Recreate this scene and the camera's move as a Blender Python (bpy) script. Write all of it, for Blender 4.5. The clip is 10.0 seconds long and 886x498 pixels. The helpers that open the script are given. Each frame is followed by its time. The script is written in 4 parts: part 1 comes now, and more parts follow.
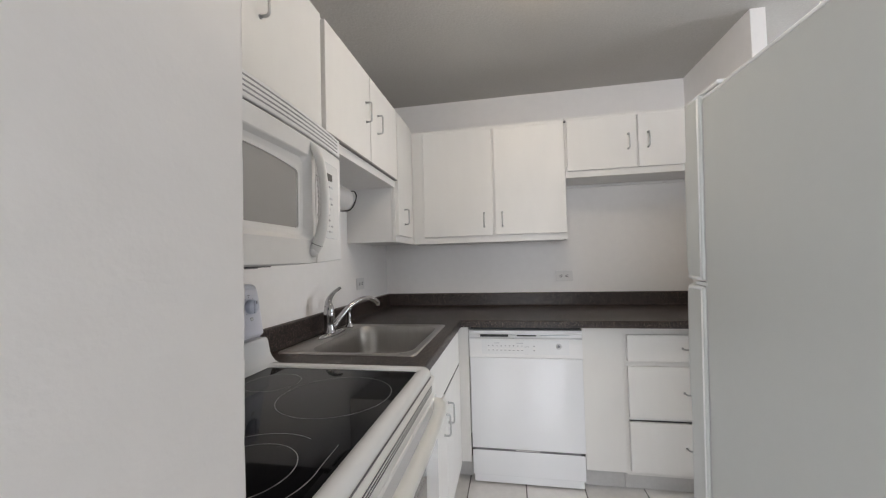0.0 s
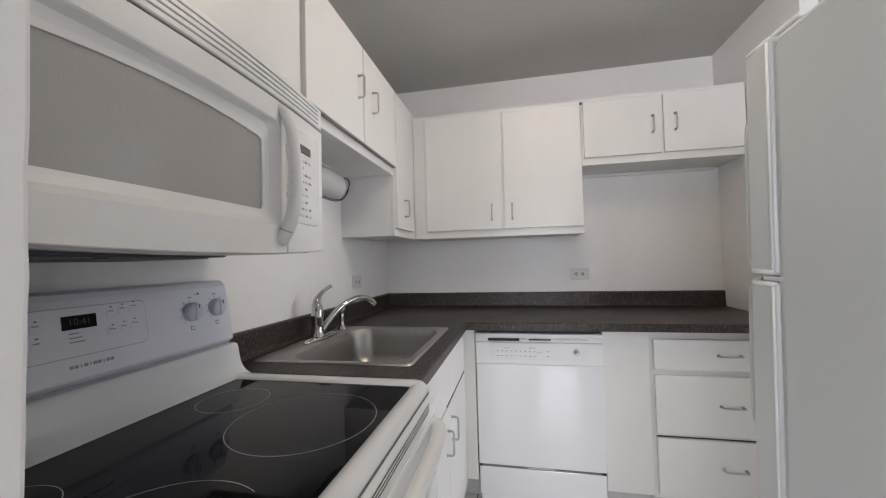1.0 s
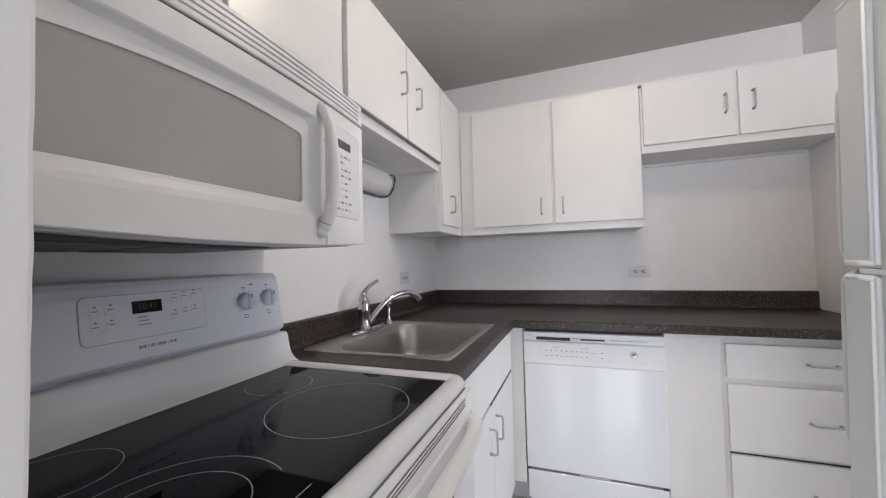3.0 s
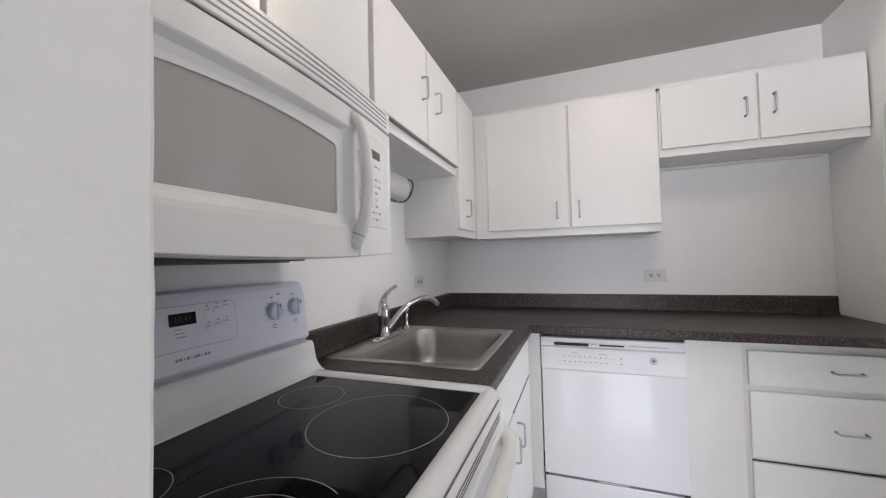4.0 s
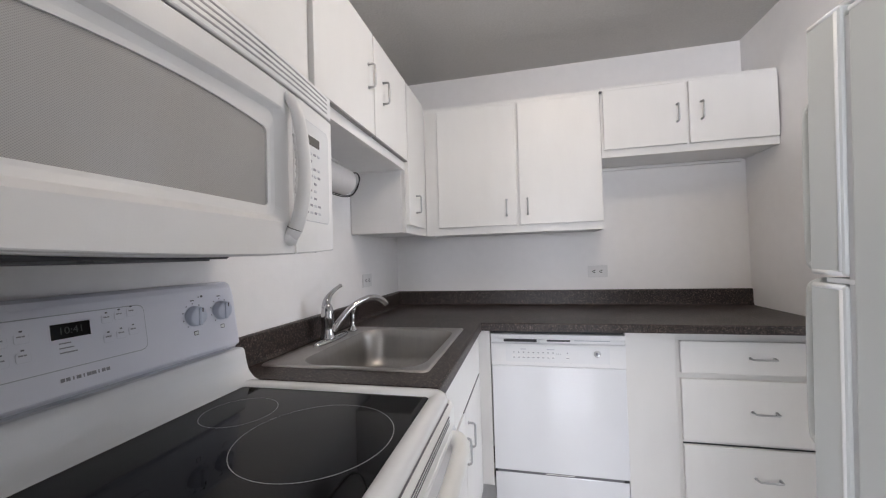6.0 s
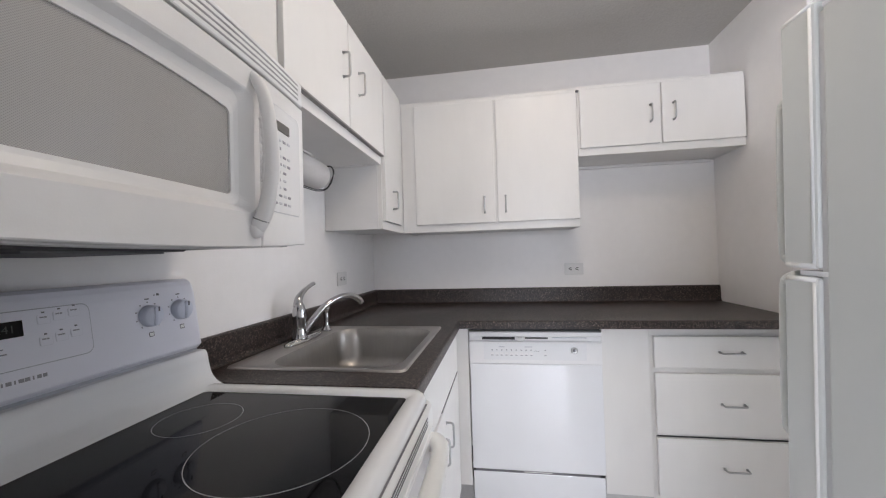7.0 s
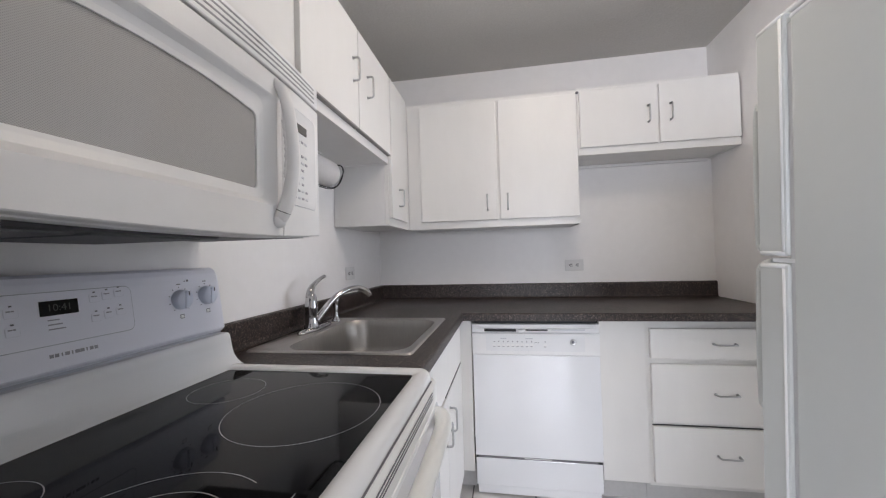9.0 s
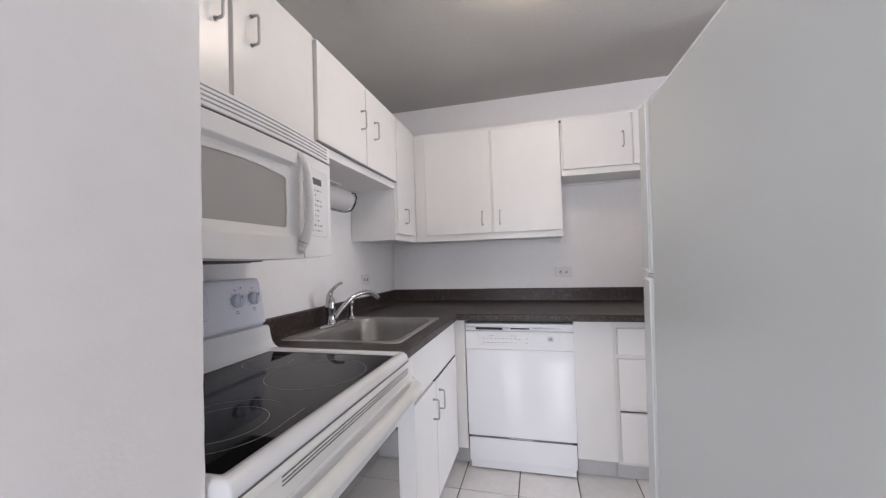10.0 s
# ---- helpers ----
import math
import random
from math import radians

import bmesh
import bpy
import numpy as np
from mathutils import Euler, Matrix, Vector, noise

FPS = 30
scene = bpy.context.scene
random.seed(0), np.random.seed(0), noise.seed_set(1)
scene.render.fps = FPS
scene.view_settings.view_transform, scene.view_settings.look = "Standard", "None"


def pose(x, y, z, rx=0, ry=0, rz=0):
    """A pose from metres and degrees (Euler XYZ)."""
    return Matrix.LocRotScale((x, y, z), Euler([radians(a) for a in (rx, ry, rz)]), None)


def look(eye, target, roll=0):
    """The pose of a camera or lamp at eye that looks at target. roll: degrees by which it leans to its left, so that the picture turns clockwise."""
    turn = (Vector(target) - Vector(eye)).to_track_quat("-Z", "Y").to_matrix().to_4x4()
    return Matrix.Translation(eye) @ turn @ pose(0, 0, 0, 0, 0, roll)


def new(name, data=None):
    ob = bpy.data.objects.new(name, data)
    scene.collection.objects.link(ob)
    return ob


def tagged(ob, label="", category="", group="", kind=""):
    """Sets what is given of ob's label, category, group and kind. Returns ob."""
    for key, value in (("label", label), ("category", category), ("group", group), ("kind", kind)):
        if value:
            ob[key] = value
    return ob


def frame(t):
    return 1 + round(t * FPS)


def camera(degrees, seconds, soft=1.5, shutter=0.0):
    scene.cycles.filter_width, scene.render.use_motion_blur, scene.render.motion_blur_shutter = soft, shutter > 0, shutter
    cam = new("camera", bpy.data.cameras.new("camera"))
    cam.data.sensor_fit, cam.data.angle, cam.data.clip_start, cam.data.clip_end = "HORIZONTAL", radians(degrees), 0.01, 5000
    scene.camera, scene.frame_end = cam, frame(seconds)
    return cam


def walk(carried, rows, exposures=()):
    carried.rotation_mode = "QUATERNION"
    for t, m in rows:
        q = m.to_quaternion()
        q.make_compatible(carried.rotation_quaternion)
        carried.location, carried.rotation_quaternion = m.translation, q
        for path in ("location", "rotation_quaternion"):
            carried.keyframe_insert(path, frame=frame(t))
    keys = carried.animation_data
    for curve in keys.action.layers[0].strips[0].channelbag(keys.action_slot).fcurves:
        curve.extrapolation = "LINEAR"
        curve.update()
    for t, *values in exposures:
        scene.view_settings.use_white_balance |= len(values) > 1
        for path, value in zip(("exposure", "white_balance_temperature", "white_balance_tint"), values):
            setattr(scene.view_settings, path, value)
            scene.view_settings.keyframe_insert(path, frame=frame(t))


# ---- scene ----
cam = camera(100.9, 10.0, soft=1.2)
PATH = [
    (0, (0.932, -2.685, 1.249), (0.573, -0.718, 1.312), -1.5),
    (0.5, (0.884, -2.560, 1.218), (0.519, -0.594, 1.275), -1.25),
    (0.75, (0.893, -2.522, 1.219), (0.518, -0.558, 1.280), -1.34),
    (1, (0.912, -2.484, 1.224), (0.516, -0.525, 1.29), -1.5),
    (1.5, (0.948, -2.45, 1.22), (0.448, -0.515, 1.3), -1.8),
    (2, (0.972, -2.44, 1.201), (0.369, -0.535, 1.279), -1.5),
    (2.5, (0.98, -2.443, 1.195), (0.319, -0.557, 1.274), -1.5),
    (3.8, (0.880, -2.469, 1.233), (0.186, -0.594, 1.290), -1.4),
    (4, (0.875, -2.471, 1.237), (0.185, -0.595, 1.3), -1.4),
    (4.5, (0.867, -2.466, 1.249), (0.219, -0.575, 1.306), -1.5),
    (5, (0.877, -2.452, 1.251), (0.29, -0.541, 1.303), -1.7),
    (5.5, (0.875, -2.439, 1.245), (0.358, -0.508, 1.293), -1.7),
    (7, (0.857, -2.384, 1.223), (0.544, -0.409, 1.261), -1.7),
    (7.5, (0.858, -2.393, 1.23), (0.558, -0.415, 1.268), -1.7),
    (8, (0.856, -2.402, 1.261), (0.557, -0.425, 1.299), -1.7),
    (8.5, (0.864, -2.42, 1.234), (0.548, -0.446, 1.273), -1.7),
    (9, (0.871, -2.459, 1.197), (0.533, -0.488, 1.238), -1.6),
    (9.4, (0.898, -2.531, 1.206), (0.526, -0.565, 1.239), -1.6),
    (9.6, (0.947, -2.612, 1.202), (0.522, -0.652, 1.252), -1.6),
    (9.8, (1.016, -2.694, 1.209), (0.541, -0.738, 1.2695), -1.6),
    (10, (1.118, -2.761, 1.232), (0.623, -0.822, 1.292), -1.8),
]
walk(cam, [(t, look(eye, target, roll)) for t, eye, target, roll in PATH], [(0, -0.48, 6660, 12), (0.5, -0.47, 6580, 13), (1.5, -0.49, 6540, 14), (2.5, -0.31, 6380, 15), (7.5, -0.25, 6380, 15), (9, -0.26, 6360, 15), (10, -0.33, 6400, 18)])

# ---- world, daylight, added fill and lamps ----
world = bpy.data.worlds.new("sky")
scene.world = world
world.use_nodes = True
wn = world.node_tree
sky = wn.nodes.new("ShaderNodeTexSky")
sky.sky_type, sky.sun_disc = "NISHITA", False
sky.sun_elevation, sky.sun_rotation = radians(40), radians(200)
wn.nodes["Background"].inputs["Strength"].default_value = 0.12
wn.links.new(sky.outputs["Color"], wn.nodes["Background"].inputs["Color"])

sun = new("sun", bpy.data.lights.new("sun", "SUN"))
sun.data.energy, sun.data.angle, sun.data.color = 2.0, radians(0.5), (1.0, 0.95, 0.88)
sun.rotation_euler = (radians(50), 0, radians(200))

LAMP_POWER = 17.5
SOUTH_WINDOW = 112.0
SOUTH_NARROW = 68.0
# strengths of two unseen fill lights on the east side
EAST_FILL = 54.0
SOUTHEAST_FILL = 11.0


def window_light(name, m, w, h, watts, tint=(0.865, 0.918, 0.99)):
    """Area light for skylight through a window opening; also used for added fill."""
    ob = new(name, bpy.data.lights.new(name, "AREA"))
    ob.data.shape, ob.data.size, ob.data.size_y = "RECTANGLE", w, h
    ob.data.energy, ob.data.color = watts, tint
    ob.matrix_world = m
    return ob


window_light("south_daylight", pose(-0.10, -6.14, 1.45, -90, 0, 180), 1.6, 1.25, SOUTH_WINDOW)
window_light("south_daylight", pose(1.65, -6.14, 1.45, -90, 0, 180), 0.8, 1.25, SOUTH_NARROW)
# two unseen lights, added to brighten the range, microwave and backguard
window_light("east_fill", pose(5.16, -1.2, 1.30, 90, 0, 90), 1.9, 1.5, EAST_FILL)
window_light("southeast_fill", pose(5.16, -4.55, 1.10, 90, 0, 90), 1.7, 1.8, SOUTHEAST_FILL, (0.80, 0.88, 1.0))


# ---- materials ----
def material(name, colour, rough=0.5, metal=0.0, vary=0.06, grain=60.0, stain=3.0, bump=0.0, bump_scale=200.0, coat=0.0, stretch=(1, 1, 1), rough_vary=0.08, spec=0.5):
    """A painted, plastic or metal surface: two scales of colour change, uneven gloss, fine relief."""
    m = bpy.data.materials.new(name)
    m.use_nodes = True
    n, l = m.node_tree.nodes, m.node_tree.links
    b = n["Principled BSDF"]
    tc = n.new("ShaderNodeTexCoord")
    mp = n.new("ShaderNodeMapping")
    mp.inputs["Scale"].default_value = stretch
    l.new(tc.outputs["Object"], mp.inputs["Vector"])
    fine, broad = n.new("ShaderNodeTexNoise"), n.new("ShaderNodeTexNoise")
    fine.inputs["Scale"].default_value, fine.inputs["Detail"].default_value = grain, 4
    broad.inputs["Scale"].default_value, broad.inputs["Detail"].default_value = stain, 5
    l.new(mp.outputs[0], fine.inputs["Vector"])
    l.new(tc.outputs["Object"], broad.inputs["Vector"])
    mix = n.new("ShaderNodeMath")
    mix.operation = "ADD"
    l.new(fine.outputs["Fac"], mix.inputs[0])
    l.new(broad.outputs["Fac"], mix.inputs[1])
    ramp = n.new("ShaderNodeMapRange")
    ramp.inputs["From Min"].default_value, ramp.inputs["From Max"].default_value = 0.6, 1.4
    ramp.inputs["To Min"].default_value, ramp.inputs["To Max"].default_value = 1 - vary, 1 + vary
    l.new(mix.outputs[0], ramp.inputs["Value"])
    mul = n.new("ShaderNodeVectorMath")
    mul.operation = "SCALE"
    mul.inputs[0].default_value = colour
    l.new(ramp.outputs[0], mul.inputs["Scale"])
    l.new(mul.outputs[0], b.inputs["Base Color"])
    rr = n.new("ShaderNodeMapRange")
    rr.inputs["From Min"].default_value, rr.inputs["From Max"].default_value = 0.0, 1.0
    rr.inputs["To Min"].default_value, rr.inputs["To Max"].default_value = max(0.02, rough - rough_vary), rough + rough_vary
    l.new(broad.outputs["Fac"], rr.inputs["Value"])
    l.new(rr.outputs[0], b.inputs["Roughness"])
    b.inputs["Metallic"].default_value = metal
    b.inputs["Coat Weight"].default_value = coat
    b.inputs["Coat Roughness"].default_value = 0.06
    b.inputs["Specular IOR Level"].default_value = spec
    if bump:
        bn, bp = n.new("ShaderNodeTexNoise"), n.new("ShaderNodeBump")
        bn.inputs["Scale"].default_value, bn.inputs["Detail"].default_value = bump_scale, 3
        l.new(mp.outputs[0], bn.inputs["Vector"])
        bp.inputs["Strength"].default_value, bp.inputs["Distance"].default_value = bump, 0.002
        l.new(bn.outputs["Fac"], bp.inputs["Height"])
        l.new(bp.outputs[0], b.inputs["Normal"])
    return m


def speckled(name):
    """Dark brown-grey laminate with pale and tan flecks."""
    m = material(name, (0.05, 0.043, 0.04), rough=0.40, vary=0.1, grain=30, bump=0.15, bump_scale=500)
    n, l = m.node_tree.nodes, m.node_tree.links
    b = n["Principled BSDF"]
    tc = n.new("ShaderNodeTexCoord")
    vo = n.new("ShaderNodeTexVoronoi")
    vo.inputs["Scale"].default_value = 270
    l.new(tc.outputs["Object"], vo.inputs["Vector"])
    bw = n.new("ShaderNodeSeparateColor")
    l.new(vo.outputs["Color"], bw.inputs[0])
    cr = n.new("ShaderNodeValToRGB")
    cr.color_ramp.interpolation = "CONSTANT"
    e = cr.color_ramp.elements
    e[0].position, e[0].color = 0.0, (0.008, 0.0055, 0.005, 1)
    e[1].position, e[1].color = 0.34, (0.024, 0.0155, 0.0132, 1)
    for p, c in ((0.62, (0.050, 0.034, 0.028, 1)), (0.83, (0.088, 0.063, 0.053, 1)), (0.945, (0.145, 0.112, 0.096, 1))):
        k = e.new(p)
        k.color = c
    l.new(bw.outputs[0], cr.inputs["Fac"])
    l.new(cr.outputs["Color"], b.inputs["Base Color"])
    return m


def screened(name):
    """Microwave window: grey perforated screen under clear glass."""
    m = bpy.data.materials.new(name)
    m.use_nodes = True
    n, l = m.node_tree.nodes, m.node_tree.links
    b = n["Principled BSDF"]
    tc = n.new("ShaderNodeTexCoord")
    sep = n.new("ShaderNodeSeparateXYZ")
    l.new(tc.outputs["Object"], sep.inputs[0])
    waves = []
    for a in ("Y", "Z"):
        s, w = n.new("ShaderNodeMath"), n.new("ShaderNodeMath")
        s.operation, w.operation = "MULTIPLY", "SINE"
        s.inputs[1].default_value = math.pi / 0.0015
        l.new(sep.outputs[a], s.inputs[0])
        l.new(s.outputs[0], w.inputs[0])
        waves.append(w)
    p = n.new("ShaderNodeMath")
    p.operation = "MULTIPLY"
    l.new(waves[0].outputs[0], p.inputs[0])
    l.new(waves[1].outputs[0], p.inputs[1])
    cr = n.new("ShaderNodeValToRGB")
    cr.color_ramp.elements[0].position, cr.color_ramp.elements[0].color = 0.0, (0.425, 0.42, 0.41, 1)
    cr.color_ramp.elements[1].position, cr.color_ramp.elements[1].color = 0.6, (0.315, 0.312, 0.305, 1)
    l.new(p.outputs[0], cr.inputs["Fac"])
    l.new(cr.outputs["Color"], b.inputs["Base Color"])
    b.inputs["Roughness"].default_value = 0.5
    b.inputs["Coat Weight"].default_value = 1.0
    b.inputs["Coat Roughness"].default_value = 0.05
    return m


def tile_mat(name):
    m = material(name, (0.80, 0.775, 0.75), rough=0.24, vary=0.07, grain=25, stain=6, bump=0.05, bump_scale=30, coat=0.6)
    n, l = m.node_tree.nodes, m.node_tree.links
    info = n.new("ShaderNodeObjectInfo")
    r = n.new("ShaderNodeMapRange")
    r.inputs["To Min"].default_value, r.inputs["To Max"].default_value = 0.94, 1.05
    l.new(info.outputs["Random"], r.inputs["Value"])
    old = n["Principled BSDF"].inputs["Base Color"].links[0].from_socket
    s = n.new("ShaderNodeVectorMath")
    s.operation = "SCALE"
    l.new(old, s.inputs[0])
    l.new(r.outputs[0], s.inputs["Scale"])
    l.new(s.outputs[0], n["Principled BSDF"].inputs["Base Color"])
    return m


def glowing(name, colour, strength):
    m = bpy.data.materials.new(name)
    m.use_nodes = True
    b = m.node_tree.nodes["Principled BSDF"]
    b.inputs["Base Color"].default_value = (*(0.6 * k for k in colour), 1)
    b.inputs["Emission Color"].default_value = (*colour, 1)
    b.inputs["Emission Strength"].default_value = strength
    return m


def clear_glass(name):
    m = bpy.data.materials.new(name)
    m.use_nodes = True
    b = m.node_tree.nodes["Principled BSDF"]
    b.inputs["Base Color"].default_value = (0.95, 0.97, 0.96, 1)
    b.inputs["Roughness"].default_value = 0.02
    b.inputs["Transmission Weight"].default_value = 1.0
    b.inputs["IOR"].default_value = 1.45
    return m


WALL = material("wall_paint", (0.87, 0.853, 0.842), rough=0.5, vary=0.025, grain=20, stain=1.5, bump=0.16, bump_scale=150)
# off-white lowered to mid-grey, standing in for the weak light up there
CEIL = material("ceiling_dimmed_paint", (0.545, 0.53, 0.505), rough=0.9, vary=0.10, grain=120, stain=1.2, bump=0.9, bump_scale=75)
CAB = material("cabinet_paint", (0.805, 0.792, 0.768), rough=0.38, vary=0.025, grain=15, stain=4, rough_vary=0.05, bump=0.08, bump_scale=90, stretch=(1, 1, 0.25))
GLOSS = material("cabinet_gloss_paint", (0.805, 0.792, 0.768), rough=0.25, vary=0.025, grain=15, stain=4, rough_vary=0.02)
CARCASS = material("cabinet_carcass", (0.80, 0.79, 0.78), rough=0.45, vary=0.03, grain=15, bump=0.1, bump_scale=80)
DWENAMEL = material("dishwasher_enamel", (0.85, 0.86, 0.88), rough=0.13, vary=0.012, grain=8, stain=3, coat=0.6, rough_vary=0.03, bump=0.012, bump_scale=14)
ENAMEL = material("white_enamel", (0.85, 0.86, 0.87), rough=0.2, vary=0.015, grain=8, stain=3, coat=0.3, rough_vary=0.05)
PLASTIC = material("white_plastic", (0.84, 0.84, 0.84), rough=0.32, vary=0.02, grain=30, bump=0.05, bump_scale=400)
CREAM = material("cream_plastic", (0.87, 0.873, 0.85), rough=0.3, vary=0.03, grain=20)
GREYPLASTIC = material("grey_plastic", (0.42, 0.44, 0.48), rough=0.4, vary=0.04)
GUARD = material("backguard_enamel", (0.80, 0.81, 0.885), rough=0.3, vary=0.015, grain=8, stain=3, coat=0.2, rough_vary=0.05)
TRIM = material("fridge_trim", (0.78, 0.79, 0.79), rough=0.55, vary=0.03, grain=30, spec=0.3)
GASKET = material("door_gasket", (0.60, 0.61, 0.62), rough=0.6, vary=0.05)
KNOB = material("knob_plastic", (0.68, 0.72, 0.83), rough=0.3, vary=0.03)
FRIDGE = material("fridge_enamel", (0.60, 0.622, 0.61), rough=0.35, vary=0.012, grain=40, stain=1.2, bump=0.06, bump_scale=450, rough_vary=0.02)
STEEL = material("brushed_steel", (0.54, 0.52, 0.50), rough=0.33, metal=1.0, vary=0.07, grain=90, stain=6, stretch=(1, 0.04, 1), bump=0.04, bump_scale=300)
# the rim's steel, darkened: shade inside the bowl is put into its colour
BOWL = material("shaded_bowl_steel", (0.39, 0.375, 0.355), rough=0.37, metal=1.0, vary=0.08, grain=90, stain=6, stretch=(1, 1, 0.05), bump=0.03, bump_scale=300)
CHROME = material("chrome", (0.54, 0.54, 0.55), rough=0.07, metal=1.0, vary=0.03, rough_vary=0.04)
NICKEL = material("satin_nickel", (0.50, 0.50, 0.50), rough=0.3, metal=1.0, vary=0.05)
BLACKGLASS = material("black_ceramic_glass", (0.006, 0.006, 0.007), rough=0.035, vary=0.2, grain=300, rough_vary=0.015, spec=0.125)
OVENGLASS = material("oven_window_glass", (0.03, 0.032, 0.034), rough=0.05, vary=0.1, coat=1.0, rough_vary=0.02, spec=0.8)
RING = material("ring_print", (0.35, 0.35, 0.36), rough=0.3, vary=0.1)
# near-black that carries the shade inside gaps and slots as colour
DARK = material("dark_gap", (0.03, 0.03, 0.032), rough=0.7, vary=0.2)
UNDER = material("microwave_underside", (0.07, 0.07, 0.075), rough=0.6, vary=0.2)
BEZEL = material("display_smoke", (0.11, 0.105, 0.10), rough=0.25, vary=0.1)
# uneven grey for the shade and reflections between the vent louvres
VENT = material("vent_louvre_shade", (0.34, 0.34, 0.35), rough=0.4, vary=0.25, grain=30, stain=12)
SLOT = material("vent_slot", (0.16, 0.16, 0.17), rough=0.6, vary=0.1)
INK = material("grey_print", (0.14, 0.14, 0.16), rough=0.5, vary=0.1)
SOFTINK = material("soft_grey_print", (0.30, 0.30, 0.33), rough=0.5, vary=0.1)
PANELLINE = material("panel_line", (0.66, 0.67, 0.73), rough=0.5, vary=0.05)
PALEINK = material("pale_print", (0.55, 0.56, 0.60), rough=0.5, vary=0.05)
BLACK = material("display_black", (0.006, 0.006, 0.007), rough=0.12, vary=0.1, spec=0.15)
DIGIT = glowing("display_digit", (0.05, 0.06, 0.05), 0.08)
LAMINATE = speckled("speckled_laminate")
SCREEN = screened("microwave_screen")
TILE = tile_mat("floor_tile_glaze")
GROUT = material("grout", (0.16, 0.15, 0.145), rough=0.9, vary=0.15, grain=120, bump=0.4)
# dark grey for the shadow line below the short cabinet doors
EDGESHADE = material("door_edge_shade", (0.30, 0.285, 0.275), rough=0.7, vary=0.15, grain=80)
TOEKICK = material("toe_kick", (0.60, 0.59, 0.58), rough=0.6, vary=0.06)
# white paper greyed; the shadow under the cabinet is in this colour
PAPER = material("shaded_paper", (0.64, 0.62, 0.61), rough=0.9, vary=0.03, bump=0.3, bump_scale=250)
WIRE = material("dark_wire", (0.05, 0.05, 0.05), rough=0.35, metal=1.0, vary=0.1)
OUTLET = material("outlet_plastic", (0.74, 0.73, 0.72), rough=0.35, vary=0.02)
CARPET = material("beige_floor", (0.48, 0.44, 0.39), rough=0.9, vary=0.12, grain=150, bump=0.6, bump_scale=220)
OPAL = glowing("opal_diffuser", (1.0, 0.87, 0.70), LAMP_POWER)
PANE = clear_glass("window_pane")


# ---- mesh helpers ----
def where(ob):
    p = Vector((0, 0, 0))
    while ob:
        p += ob.location
        ob = ob.parent
    return p


def thing(name, base, label, category, group="", kind=""):
    ob = new(name)
    ob.empty_display_size = 0.05
    ob.location = base
    return tagged(ob, label, category, group, kind)


def part(name, bm, mat, parent=None, label="", smooth=False):
    """Link a bmesh, made in world places, as one mesh under a thing or part."""
    o = where(parent)
    bmesh.ops.recalc_face_normals(bm, faces=bm.faces)
    if o.length:
        bmesh.ops.translate(bm, verts=bm.verts, vec=-o)
    me = bpy.data.meshes.new(name)
    bm.to_mesh(me)
    bm.free()
    if smooth:
        me.shade_smooth()
    me.materials.append(mat)
    ob = new(name, me)
    ob.parent = parent
    if label:
        ob["label"] = label
    return ob


def structure(name, bm, mat, label, category=""):
    return tagged(part(name, bm, mat), label, category or name.split("_")[0], "", "structure")


def add_box(bm, x0, x1, y0, y1, z0, z1, r=0.0, seg=2):
    v = bmesh.ops.create_cube(bm, size=1.0)["verts"]
    sx, sy, sz = x1 - x0, y1 - y0, z1 - z0
    for p in v:
        p.co = Vector((x0 + (p.co.x + 0.5) * sx, y0 + (p.co.y + 0.5) * sy, z0 + (p.co.z + 0.5) * sz))
    if r:
        edges = list({e for p in v for e in p.link_edges})
        bmesh.ops.bevel(bm, geom=edges, offset=min(r, 0.49 * min(abs(sx), abs(sy), abs(sz))), segments=seg, profile=0.5, affect="EDGES")
    return bm


def box(x0, x1, y0, y1, z0, z1, r=0.0, seg=2):
    return add_box(bmesh.new(), x0, x1, y0, y1, z0, z1, r, seg)


def fbox(face, u0, u1, d0, d1, z0, z1, r=0.0):
    """A box on a run of cabinets. 'back': u runs along x, d out from the back wall; 'side': u runs along y, d out from the side wall."""
    if face == "back":
        return box(u0, u1, -d1, -d0, z0, z1, r)
    return box(d0, d1, u0, u1, z0, z1, r)


def fpoint(face, u, d, z):
    return Vector((u, -d, z)) if face == "back" else Vector((d, u, z))


def smooth_path(pts, n=6):
    pts = [Vector(p) for p in pts]
    out = []
    for i in range(len(pts) - 1):
        a, b, c, d = pts[max(i - 1, 0)], pts[i], pts[i + 1], pts[min(i + 2, len(pts) - 1)]
        for k in range(n):
            t = k / n
            out.append(0.5 * ((2 * b) + (c - a) * t + (2 * a - 5 * b + 4 * c - d) * t * t + (3 * b - a - 3 * c + d) * t ** 3))
    return out + [pts[-1]]


